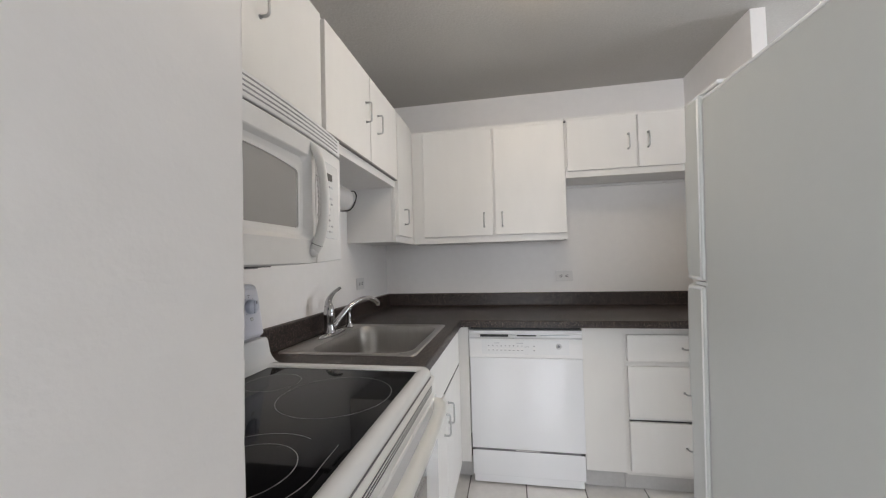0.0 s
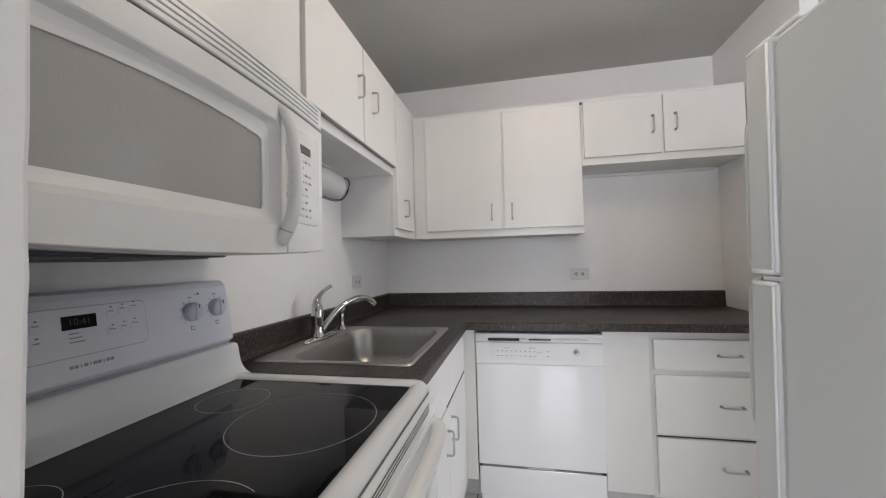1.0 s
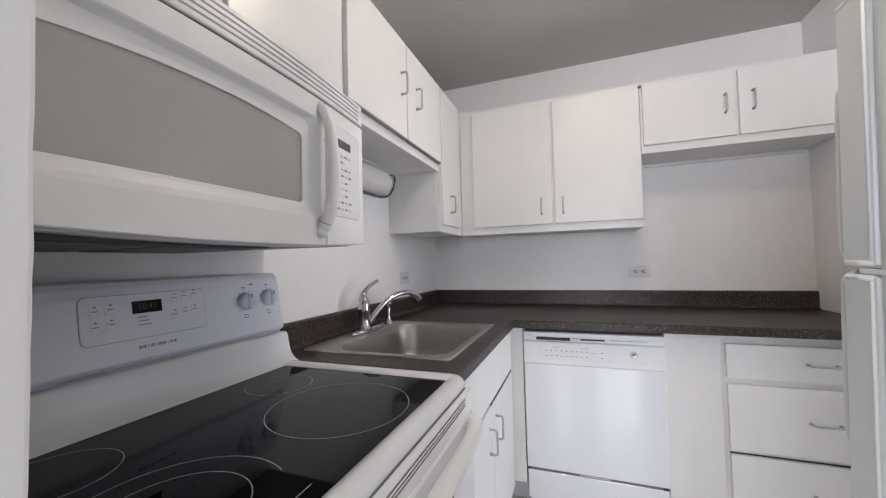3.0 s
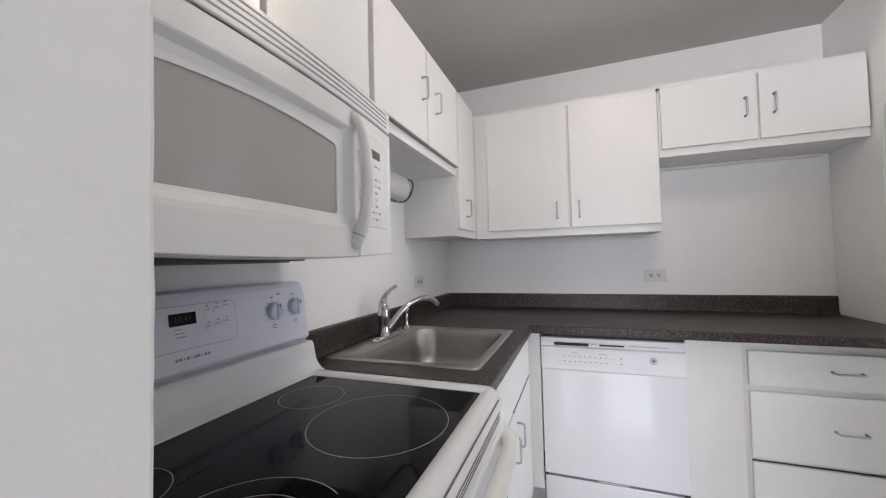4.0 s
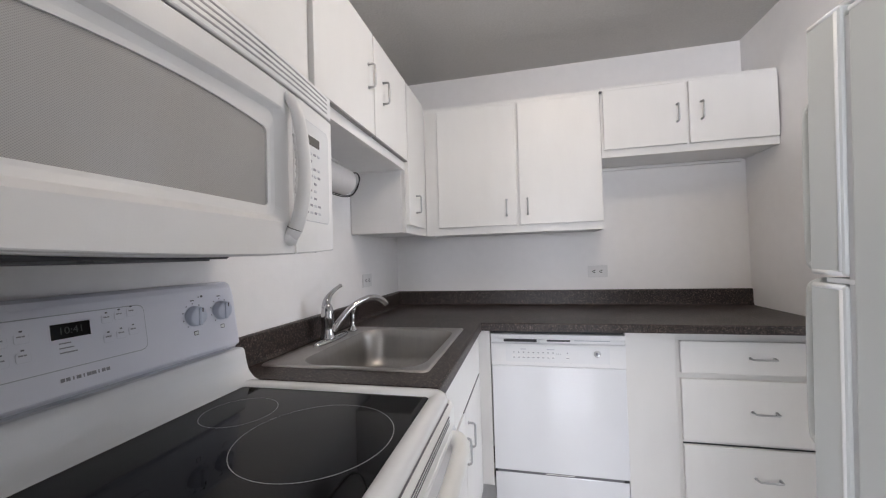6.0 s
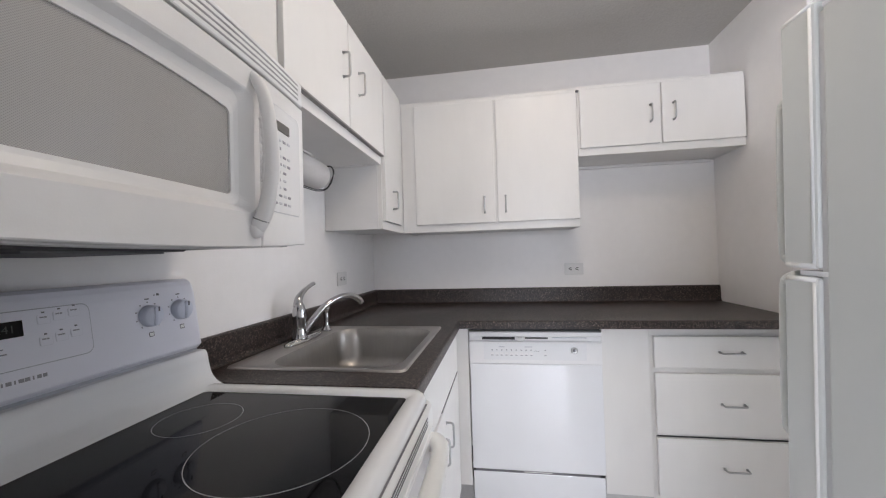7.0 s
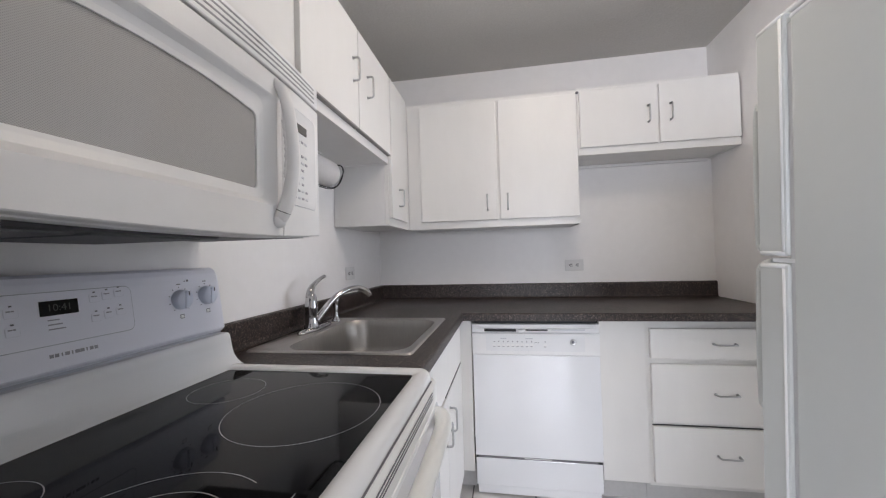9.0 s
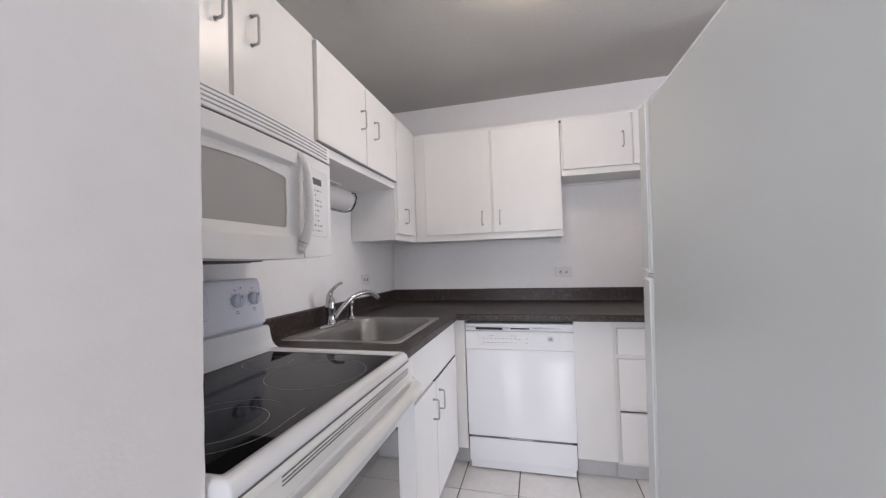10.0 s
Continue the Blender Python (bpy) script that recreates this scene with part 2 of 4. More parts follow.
def tube(pts, radius, sides=8, bm=None, flat=1.0):
    """A round bar along points; radius is one number or one for each point."""
    bm = bm or bmesh.new()
    pts = [Vector(p) for p in pts]
    rad = radius if isinstance(radius, (list, tuple)) else [radius] * len(pts)
    if len(rad) != len(pts):
        rad = [rad[0] + (rad[-1] - rad[0]) * i / (len(pts) - 1) if len(rad) == 2 else float(np.interp(i / (len(pts) - 1), np.linspace(0, 1, len(rad)), rad)) for i in range(len(pts))]
    side = None
    rings = []
    for i, p in enumerate(pts):
        d = (pts[min(i + 1, len(pts) - 1)] - pts[max(i - 1, 0)]).normalized()
        if side is None:
            side = d.orthogonal().normalized()
        side = (side - d * side.dot(d)).normalized()
        up = d.cross(side)
        rings.append([bm.verts.new(p + rad[i] * (math.cos(2 * math.pi * k / sides) * side + flat * math.sin(2 * math.pi * k / sides) * up)) for k in range(sides)])
    for a, b in zip(rings, rings[1:]):
        for k in range(sides):
            bm.faces.new((a[k], a[(k + 1) % sides], b[(k + 1) % sides], b[k]))
    bm.faces.new(rings[0][::-1])
    bm.faces.new(rings[-1])
    return bm


def loft(loops, close_first=False, close_last=False, bm=None):
    bm = bm or bmesh.new()
    rows = [[bm.verts.new(p) for p in lp] for lp in loops]
    n = len(rows[0])
    for a, b in zip(rows, rows[1:]):
        for k in range(n):
            bm.faces.new((a[k], a[(k + 1) % n], b[(k + 1) % n], b[k]))
    if close_first:
        bm.faces.new(rows[0][::-1])
    if close_last:
        bm.faces.new(rows[-1])
    return bm


def round_rect(u0, u1, v0, v1, r, n=6):
    out = []
    for cu, cv, a0 in ((u1 - r, v1 - r, 0), (u0 + r, v1 - r, 90), (u0 + r, v0 + r, 180), (u1 - r, v0 + r, 270)):
        for k in range(n + 1):
            a = radians(a0 + 90 * k / n)
            out.append((cu + r * math.cos(a), cv + r * math.sin(a)))
    return out


def lathe(profile, centre, axis="z", sides=24):
    """Turn (radius, height) pairs round an axis through centre."""
    c = Vector(centre)
    loops = []
    for r, h in profile:
        lp = []
        for k in range(sides):
            a = 2 * math.pi * k / sides
            p = Vector((r * math.cos(a), r * math.sin(a), h))
            if axis == "x":
                p = Vector((h, p.x, p.y))
            elif axis == "y":
                p = Vector((p.x, h, p.y))
            lp.append(c + p)
        loops.append(lp)
    return loft(loops, True, True)


def extruded(profile, axis, a0, a1):
    """A closed outline drawn along an axis: (x, z) along y, or (y, z) along x."""
    if axis == "y":
        return loft([[(u, a, v) for u, v in profile] for a in (a0, a1)], True, True)
    return loft([[(a, u, v) for u, v in profile] for a in (a0, a1)], True, True)


# ---- the rooms ----
CEIL_Z = 2.435
EAST = 2.117
structure("wall_west", box(-0.12, 0.0, -2.33, 0.12, -0.1, 2.5), WALL, "off-white painted wall behind the range and sink")
structure("wall_north", box(0.0, 5.2, 0.0, 0.12, -0.1, 2.5), WALL, "off-white painted kitchen wall behind the counter")
structure("wall_east", box(EAST, EAST + 0.068, -0.695, 0.0, -0.1, 2.5, 0.003), WALL, "short off-white wall ending the counter run")
pw = box(-0.12, 0.646, -2.45, -2.33, -0.1, 2.5)
bmesh.ops.bisect_plane(pw, geom=pw.verts[:] + pw.edges[:] + pw.faces[:], plane_co=(0.62, 0, 0), plane_no=(1, 0, 0))
for k in range(90):
    bmesh.ops.bisect_plane(pw, geom=pw.verts[:] + pw.edges[:] + pw.faces[:], plane_co=(0, 0, 0.5 + 0.02 * k), plane_no=(0, 0, 1))
corner = [e for e in pw.edges if all(v.co.x > 0.64 and v.co.y > -2.34 for v in e.verts)]
bmesh.ops.bevel(pw, geom=corner, offset=0.003, segments=2, profile=0.6, affect="EDGES")
for v in pw.verts:
    if v.co.x > 0.63 and v.co.y > -2.36:
        n = noise.noise(Vector((0.3, 0.7, v.co.z * 14))) + 0.6 * noise.noise(Vector((4.1, 2.7, v.co.z * 45)))
        v.co.x += 0.0009 * n
        v.co.y += 0.0008 * n
structure("wall_partition", pw, WALL, "off-white plastered wall end beside the range")
hall = bmesh.new()
add_box(hall, 0.53, 0.646, -3.3, -2.45, -0.1, 2.5)
structure("wall_hall", hall, WALL, "off-white painted hall wall")
structure("wall_lobby", box(-1.70, 0.53, -3.3, -3.18, -0.1, 2.5), WALL, "off-white painted living room wall")
structure("wall_living_west", box(-1.82, -1.70, -6.22, -3.18, -0.1, 2.5), WALL, "off-white painted living room wall")


def window_wall(name, axis, at, a0, a1, o0, o1, z0, z1):
    """A wall with a window opening through it."""
    bm = bmesh.new()
    for u0, u1, b0, b1 in ((a0, o0, -0.1, 2.5), (o1, a1, -0.1, 2.5), (o0, o1, -0.1, z0), (o0, o1, z1, 2.5)):
        if axis == "x":
            add_box(bm, u0, u1, at - 0.12, at, b0, b1)
        else:
            add_box(bm, at, at + 0.12, u0, u1, b0, b1)
    return structure(name, bm, WALL, "off-white painted living room wall with a window")


def window(name, axis, at, o0, o1, z0, z1):
    w = thing(name, ((o0 + o1) / 2, at, z0) if axis == "x" else (at, (o0 + o1) / 2, z0), "white framed window, out of view, backed by an area light", "window", "", "structure")
    fr = bmesh.new()
    mid = (o0 + o1) / 2
    for u0, u1, b0, b1 in ((o0, o0 + 0.05, z0, z1), (o1 - 0.05, o1, z0, z1), (mid - 0.03, mid + 0.03, z0 + 0.05, z1 - 0.05), (o0 + 0.05, o1 - 0.05, z0, z0 + 0.05), (o0 + 0.05, o1 - 0.05, z1 - 0.05, z1)):
        if axis == "x":
            add_box(fr, u0, u1, at - 0.09, at - 0.03, b0, b1)
        else:
            add_box(fr, at + 0.03, at + 0.09, u0, u1, b0, b1)
    part("window_frame", fr, ENAMEL, w)
    for u0, u1 in ((o0 + 0.05, mid - 0.03), (mid + 0.03, o1 - 0.05)):
        bm = box(u0, u1, at - 0.064, at - 0.058, z0 + 0.05, z1 - 0.05) if axis == "x" else box(at + 0.058, at + 0.064, u0, u1, z0 + 0.05, z1 - 0.05)
        part("pane", bm, PANE, w).visible_shadow = False


window_wall("wall_south", "x", -6.1, -1.70, 1.0, -0.95, 0.75, 0.8, 2.1)
window_wall("wall_south_corner", "x", -6.1, 1.0, 5.2, 1.2, 2.1, 0.8, 2.1)
window("window_1", "x", -6.1, -0.95, 0.75, 0.8, 2.1)
window("window_4", "x", -6.1, 1.2, 2.1, 0.8, 2.1)
# these two east openings and windows are made up to hold the fill lights
window_wall("wall_far_east", "y", 5.08, -3.0, 0.0, -2.2, -0.2, 0.5, 2.1)
window_wall("wall_living_east", "y", 5.08, -6.1, -3.0, -5.45, -3.65, 0.12, 2.08)
window("added_window_southeast", "y", 5.08, -5.45, -3.65, 0.12, 2.08)
window("added_window_east", "y", 5.08, -2.2, -0.2, 0.5, 2.1)
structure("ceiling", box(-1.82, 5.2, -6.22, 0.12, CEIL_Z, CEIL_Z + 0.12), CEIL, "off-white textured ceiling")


# ---- cabinets ----
def pull(parent, face, u, d, z, length=0.088, level=False):
    """A bent wire pull on a door or drawer front."""
    h, out = length / 2, 0.027
    run = [(-h, 0.0), (-h, out - 0.008), (-h + 0.002, out - 0.003), (-h + 0.008, out), (h - 0.008, out), (h - 0.002, out - 0.003), (h, out - 0.008), (h, 0.0)]
    pts = [fpoint(face, u + a, d + b, z) if level else fpoint(face, u, d + b, z + a) for a, b in run]
    bm = tube(pts, 0.0042, 8)
    for a in (-h, h):
        p, q = (fpoint(face, u + a, d, z), fpoint(face, u + a, d + 0.003, z)) if level else (fpoint(face, u, d, z + a), fpoint(face, u, d + 0.003, z + a))
        tube([p, q], 0.0065, 8, bm)
    return part("handle", bm, NICKEL, parent, "bent satin nickel wire pull", True)


def leaf(parent, face, u0, u1, d, z0, z1, name="door", thick=0.019, mat=None):
    return part(name, fbox(face, u0, u1, d, d + thick, z0, z1, 0.0025), mat or CAB, parent)


def carcass(name, face, u0, u1, depth, z0, z1, label, lip=0.035, stiles=(0.03, 0.03), mid=None):
    """A cabinet box with sides, top, recessed bottom and a front frame."""
    base = fpoint(face, (u0 + u1) / 2, depth / 2, z0)
    c = thing(name, base, label, "cabinet", "kitchen cabinets")
    t = 0.018
    bm = bmesh.new()

    def slab(a0, a1, d0, d1, b0, b1):
        if face == "back":
            add_box(bm, a0, a1, -d1, -d0, b0, b1, 0.0015, 1)
        else:
            add_box(bm, d0, d1, a0, a1, b0, b1, 0.0015, 1)
    back = 0.002
    mid = mid or (u0 + u1) / 2
    s0, s1 = u0 + stiles[0], u1 - stiles[1]
    slab(u0, u0 + t, back, depth - 0.02, z0, z1)
    slab(u1 - t, u1, back, depth - 0.02, z0, z1)
    slab(u0 + t, u1 - t, back, depth - 0.02, z1 - t, z1)
    slab(u0 + t, u1 - t, back, depth - 0.02, z0 + 0.003, z0 + 0.003 + t)
    slab(u0 + t, u1 - t, back, back + 0.006, z0 + 0.021, z1 - t)
    part("body", bm, CARCASS, c)
    fr = bmesh.new()
    for a0, a1, b0, b1 in ((u0, s0, z0, z1), (s1, u1, z0, z1), (s0, s1, z0, z0 + lip), (s0, s1, z1 - 0.03, z1), (mid - 0.02, mid + 0.02, z0 + lip, z1 - 0.03)):
        if face == "back":
            add_box(fr, a0, a1, -depth, -depth + 0.019, b0, b1)
        else:
            add_box(fr, depth - 0.019, depth, a0, a1, b0, b1)
    part("front_frame", fr, CAB, c)
    return c


TOP = 2.122
U = 0.297
c = carcass("wall_cabinet", "side", -2.326, -1.537, U, 1.672, TOP, "white painted wall cabinet above the microwave", stiles=(0.03, 0.03), mid=-1.933)
d = leaf(c, "side", -2.318, -1.94, U, 1.69, 2.108, mat=GLOSS)
pull(d, "side", -1.985, U + 0.019, 1.935)
d = leaf(c, "side", -1.925, -1.545, U, 1.69, 2.108, mat=GLOSS)
pull(d, "side", -1.856, U + 0.019, 1.935)
c = carcass("wall_cabinet", "side", -1.523, -0.692, U, 1.672, TOP, "white painted short wall cabinet over the sink", lip=0.055, mid=-1.094)
d = leaf(c, "side", -1.515, -1.098, U, 1.714, 2.112)
# thin dark strip under each door paints the shadow there
part("bottom_shade", box(U + 0.001, U + 0.0182, -1.513, -1.100, 1.7085, 1.7138), EDGESHADE, d)
pull(d, "side", -1.146, U + 0.019, 1.924)
d = leaf(c, "side", -1.09, -0.698, U, 1.714, 2.112)
part("bottom_shade", box(U + 0.001, U + 0.0182, -1.088, -0.700, 1.7085, 1.7138), EDGESHADE, d)
pull(d, "side", -1.000, U + 0.019, 1.919)
filler = part("seam_strip", box(0.27, 0.286, -1.537, -1.523, 1.72, TOP), GREYPLASTIC, c)
c = carcass("wall_cabinet", "side", -0.690, -0.300, U, 1.362, TOP, "white painted tall narrow wall cabinet in the corner", lip=0.05, stiles=(0.03, 0.11))
d = leaf(c, "side", -0.684, -0.392, U, 1.40, 2.112)
pull(d, "side", -0.562, U + 0.019, 1.517)
c = carcass("wall_cabinet", "back", U + 0.002, 1.291, U, 1.362, TOP, "white painted two-door wall cabinet over the counter", lip=0.055, stiles=(0.10, 0.03), mid=0.841)
d = leaf(c, "back", 0.378, 0.833, U, 1.404, 2.094)
pull(d, "back", 0.775, U + 0.019, 1.505)
d = leaf(c, "back", 0.848, 1.286, U, 1.404, 2.094)
pull(d, "back", 0.892, U + 0.019, 1.505)
c = carcass("wall_cabinet", "back", 1.293, 2.115, U, 1.746, TOP + 0.006, "white painted short two-door wall cabinet beside the east wall", lip=0.055, stiles=(0.03, 0.04), mid=1.711)
d = leaf(c, "back", 1.303, 1.705, U, 1.785, 2.104)
pull(d, "back", 1.659, U + 0.019, 1.944)
part("gap", box(2.1085, 2.1145, -U - 0.006, -U - 0.0005, 1.785, 2.102), DARK, c)
d = leaf(c, "back", 1.717, 2.108, U, 1.785, 2.106)
pull(d, "back", 1.771, U + 0.019, 1.946)
part("hinge", box(1.286, 1.300, -U - 0.021, -U - 0.002, 2.096, 2.104, 0.001), SLOT, c)
part("cleat", box(1.31, 2.09, -0.022, -0.002, 1.732, 1.7485, 0.002), CARCASS, c)

# base cabinets
B = 0.617
c = thing("sink_cabinet", (0.31, -1.0, 0.0), "white painted sink base cabinet with two doors", "cabinet", "kitchen cabinets")
bm = bmesh.new()
add_box(bm, 0.002, 0.60, -1.535, -1.517, 0.115, 0.872)
add_box(bm, 0.002, 0.60, -0.64, -0.622, 0.115, 0.872)
add_box(bm, 0.002, 0.60, -1.517, -0.64, 0.115, 0.133)
part("body", bm, CARCASS, c)
bm = bmesh.new()
for y0, y1, z0, z1 in ((-1.535, -1.49, 0.115, 0.872), (-0.66, -0.616, 0.115, 0.872), (-1.49, -0.66, 0.84, 0.872), (-1.49, -0.66, 0.648, 0.686), (-1.49, -0.66, 0.115, 0.145), (-1.1, -1.06, 0.145, 0.648)):
    add_box(bm, B - 0.019, B, y0, y1, z0, z1)
part("front_frame", bm, CAB, c)
leaf(c, "side", -1.528, -0.66, B, 0.680, 0.868, "false_front")
d = leaf(c, "side", -1.528, -1.087, B, 0.122, 0.666)
pull(d, "side", -1.140, B + 0.019, 0.553)
d = leaf(c, "side", -1.08, -0.648, B, 0.122, 0.666)
pull(d, "side", -1.035, B + 0.019, 0.561)
part("gap", box(B, B + 0.0165, -1.10, -0.655, 0.6665, 0.6795), DARK, c)
part("toe_kick", box(0.535, 0.55, -1.535, -0.56, 0.002, 0.115), TOEKICK, c, "grey toe kick")

F = 0.587
c = thing("corner_filler", (0.65, -0.58, 0.0), "white painted corner filler strip beside the dishwasher", "cabinet", "kitchen cabinets")
part("panel", box(0.618, 0.686, -F - 0.017, -F, 0.115, 0.872, 0.002), CAB, c)
part("toe_kick", box(0.552, 0.686, -0.535, -0.52, 0.002, 0.115), TOEKICK, c)

c = thing("base_panel", (1.4, -0.58, 0.0), "white painted flat panel between dishwasher and drawers", "cabinet", "kitchen cabinets")
part("panel", box(1.2985, 1.504, -F - 0.012, -F + 0.006, 0.114, 0.872, 0.002), CAB, c)
part("toe_kick", box(1.302, 1.504, -0.535, -0.52, 0.002, 0.114), TOEKICK, c)

c = thing("drawer_cabinet", (1.8, -0.3, 0.0), "white painted base cabinet with three drawers", "cabinet", "kitchen cabinets")
bm = bmesh.new()
add_box(bm, 1.506, 1.524, -F + 0.019, -0.002, 0.1, 0.872)
add_box(bm, 2.09, 2.108, -F + 0.019, -0.002, 0.1, 0.872)
add_box(bm, 1.524, 2.09, -F + 0.019, -0.002, 0.1, 0.118)
part("body", bm, CARCASS, c)
bm = bmesh.new()
for x0, x1, z0, z1 in ((1.506, 1.53, 0.1, 0.872), (2.08, 2.108, 0.1, 0.872), (1.53, 2.08, 0.83, 0.872), (1.53, 2.08, 0.665, 0.70), (1.53, 2.08, 0.38, 0.41), (1.53, 2.08, 0.1, 0.13)):
    add_box(bm, x0, x1, -F, -F + 0.019, z0, z1)
part("front_frame", bm, CAB, c)
for z0, z1, zh in ((0.694, 0.834, 0.765), (0.400, 0.669, 0.538), (0.122, 0.381, 0.260)):
    d = leaf(c, "back", 1.522, 2.098, F, z0, z1, "drawer")
    pull(d, "back", 1.832, F + 0.019, zh, 0.088, True)
# solid dark strip in place of the shadow between two drawers
part("gap", box(1.524, 2.096, -F - 0.004, -F - 0.0005, 0.3815, 0.3860), DARK, c)
part("toe_kick", box(1.506, 2.108, -0.535, -0.52, 0.002, 0.1), TOEKICK, c)

# ---- countertop, with a hole for the sink ----
ct = thing("countertop", (0.33, -0.4, 0.874), "dark brown speckled laminate L-shaped countertop", "countertop")
xs, ys = (0.0, 0.072, 0.578, 0.652, EAST - 0.002), (-1.537, -1.420, -0.830, -0.662, -0.0)
bm = bmesh.new()
grid = {(i, j): bm.verts.new((x, y, 0.914)) for i, x in enumerate(xs) for j, y in enumerate(ys)}
for i in range(4):
    for j in range(4):
        if (i == 3 and j < 3) or (i == 1 and j == 1):
            continue
        bm.faces.new((grid[i, j], grid[i + 1, j], grid[i + 1, j + 1], grid[i, j + 1]))
for v in [v for v in bm.verts if not v.link_faces]:
    bm.verts.remove(v)
low = bmesh.ops.extrude_face_region(bm, geom=bm.faces[:])["geom"]
bmesh.ops.translate(bm, verts=[g for g in low if isinstance(g, bmesh.types.BMVert)], vec=(0, 0, -0.037))
front = [e for e in bm.edges if all(v.co.z > 0.9 for v in e.verts) and (all(abs(v.co.x - 0.652) < 1e-4 and v.co.y < -0.66 for v in e.verts) or all(abs(v.co.y + 0.662) < 1e-4 and v.co.x > 0.65 for v in e.verts))]
bmesh.ops.bevel(bm, geom=front, offset=0.008, segments=3, profile=0.5, affect="EDGES")
part("worktop", bm, LAMINATE, ct)
splash = [(0.001, 0.9145), (0.001, 1.007), (0.014, 1.007), (0.019, 1.004), (0.021, 0.998), (0.021, 0.932), (0.023, 0.923), (0.028, 0.917), (0.036, 0.9145)]
part("backsplash", extruded(splash, "y", -1.537, -0.022), LAMINATE, ct)
part("backsplash", extruded([(-u, v) for u, v in splash], "x", 0.002, EAST - 0.003), LAMINATE, ct)

# ---- sink ----
sk = thing("kitchen_sink", (0.33, -1.12, 0.78), "brushed stainless steel single bowl drop-in sink", "sink")


def ring(x0, x1, y0, y1, r, z):
    return [(a, b, z) for a, b in round_rect(x0, x1, y0, y1, r)]


part("rim", loft([ring(0.052, 0.594, -1.432, -0.812, 0.02, 0.9142), ring(0.054, 0.592, -1.430, -0.814, 0.02, 0.9185), ring(0.060, 0.586, -1.424, -0.820, 0.02, 0.9195), ring(0.066, 0.580, -1.418, -0.826, 0.02, 0.9172),
                  ring(0.150, 0.566, -1.404, -0.846, 0.085, 0.9168), ring(0.153, 0.563, -1.401, -0.849, 0.085, 0.9155)]), STEEL, sk, "", True)
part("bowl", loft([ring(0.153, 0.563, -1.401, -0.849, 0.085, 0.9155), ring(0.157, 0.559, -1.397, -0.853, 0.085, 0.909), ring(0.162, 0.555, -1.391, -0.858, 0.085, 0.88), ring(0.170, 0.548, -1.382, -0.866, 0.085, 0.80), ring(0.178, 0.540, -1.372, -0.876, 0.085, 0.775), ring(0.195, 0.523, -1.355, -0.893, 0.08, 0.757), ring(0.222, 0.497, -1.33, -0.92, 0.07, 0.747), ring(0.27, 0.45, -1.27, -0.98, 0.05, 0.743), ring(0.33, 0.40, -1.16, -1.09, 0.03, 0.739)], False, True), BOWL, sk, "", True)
part("drain", lathe([(0.0, 0.739), (0.043, 0.739), (0.043, 0.743), (0.036, 0.744), (0.03, 0.740), (0.001, 0.7395)], (0.365, -1.125, 0)), CHROME, sk, "chrome drain strainer")

fc = thing("faucet", (0.105, -1.10, 0.9175), "chrome single lever kitchen faucet on the sink deck", "faucet")
plate = [(0.105 + 0.029 * math.cos(a), -1.085 + 0.125 * math.sin(a)) for a in np.linspace(0, 2 * math.pi, 32, endpoint=False)]
part("base_plate", loft([[(x, y, 0.9185) for x, y in plate], [(x, y, 0.925) for x, y in plate], [(0.105 + (x - 0.105) * 0.8, -1.085 + (y + 1.085) * 0.9, 0.931) for x, y in plate], [(0.105 + (x - 0.105) * 0.3, -1.085 + (y + 1.085) * 0.3, 0.934) for x, y in plate]], True, True), CHROME, fc, "", True)
part("body", lathe([(0.030, 0.928), (0.029, 0.936), (0.025, 0.944), (0.0235, 0.97), (0.0235, 1.0), (0.025, 1.004), (0.025, 1.01), (0.0245, 1.03), (0.021, 1.05), (0.013, 1.066), (0.004, 1.072)], (0.105, -1.115, 0)), CHROME, fc, "", True)
part("lever", tube(smooth_path([(0.103, -1.118, 1.05), (0.102, -1.112, 1.075), (0.101, -1.085, 1.098), (0.101, -1.045, 1.115), (0.101, -0.995, 1.128)], 5), [0.020, 0.015, 0.010, 0.0075, 0.008], 10, None, 0.7), CHROME, fc, "", True)
spout = smooth_path([(0.118, -1.10, 0.955), (0.135, -1.075, 0.99), (0.165, -1.03, 1.04), (0.195, -0.975, 1.066), (0.222, -0.92, 1.068), (0.243, -0.88, 1.048), (0.250, -0.866, 1.03)], 6)
part("spout", tube(spout, [0.0145, 0.0135, 0.012, 0.0115, 0.0125, 0.0135, 0.0125], 12), CHROME, fc, "", True)
sp = thing("side_sprayer", (0.105, -0.905, 0.9175), "chrome side sprayer beside the faucet", "sprayer")
part("sprayer", lathe([(0.022, 0.9185), (0.021, 0.924), (0.013, 0.932), (0.0115, 0.945), (0.0095, 0.965), (0.0115, 0.99), (0.010, 0.997), (0.0145, 1.003), (0.017, 1.013), (0.0135, 1.025), (0.004, 1.028)], (0.105, -0.905, 0)), CHROME, sp, "", True)

# ---- dishwasher ----
dw = thing("dishwasher", (0.993, -0.3, 0.0), "white built-in dishwasher under the counter", "dishwasher")
part("body", box(0.695, 1.296, -0.555, -0.03, 0.03, 0.85), DARK, dw)
part("door_panel", box(0.692, 1.2975, -0.610, -0.562, 0.201, 0.6994, 0.0025), DWENAMEL, dw)
cp = extruded([(-0.562, 0.700), (-0.610, 0.700), (-0.613, 0.705), (-0.613, 0.806), (-0.600, 0.811), (-0.600, 0.829), (-0.613, 0.834), (-0.612, 0.850), (-0.606, 0.854), (-0.562, 0.854)], "x", 0.691, 1.2978)
cp = part("control_panel", cp, PLASTIC, dw)
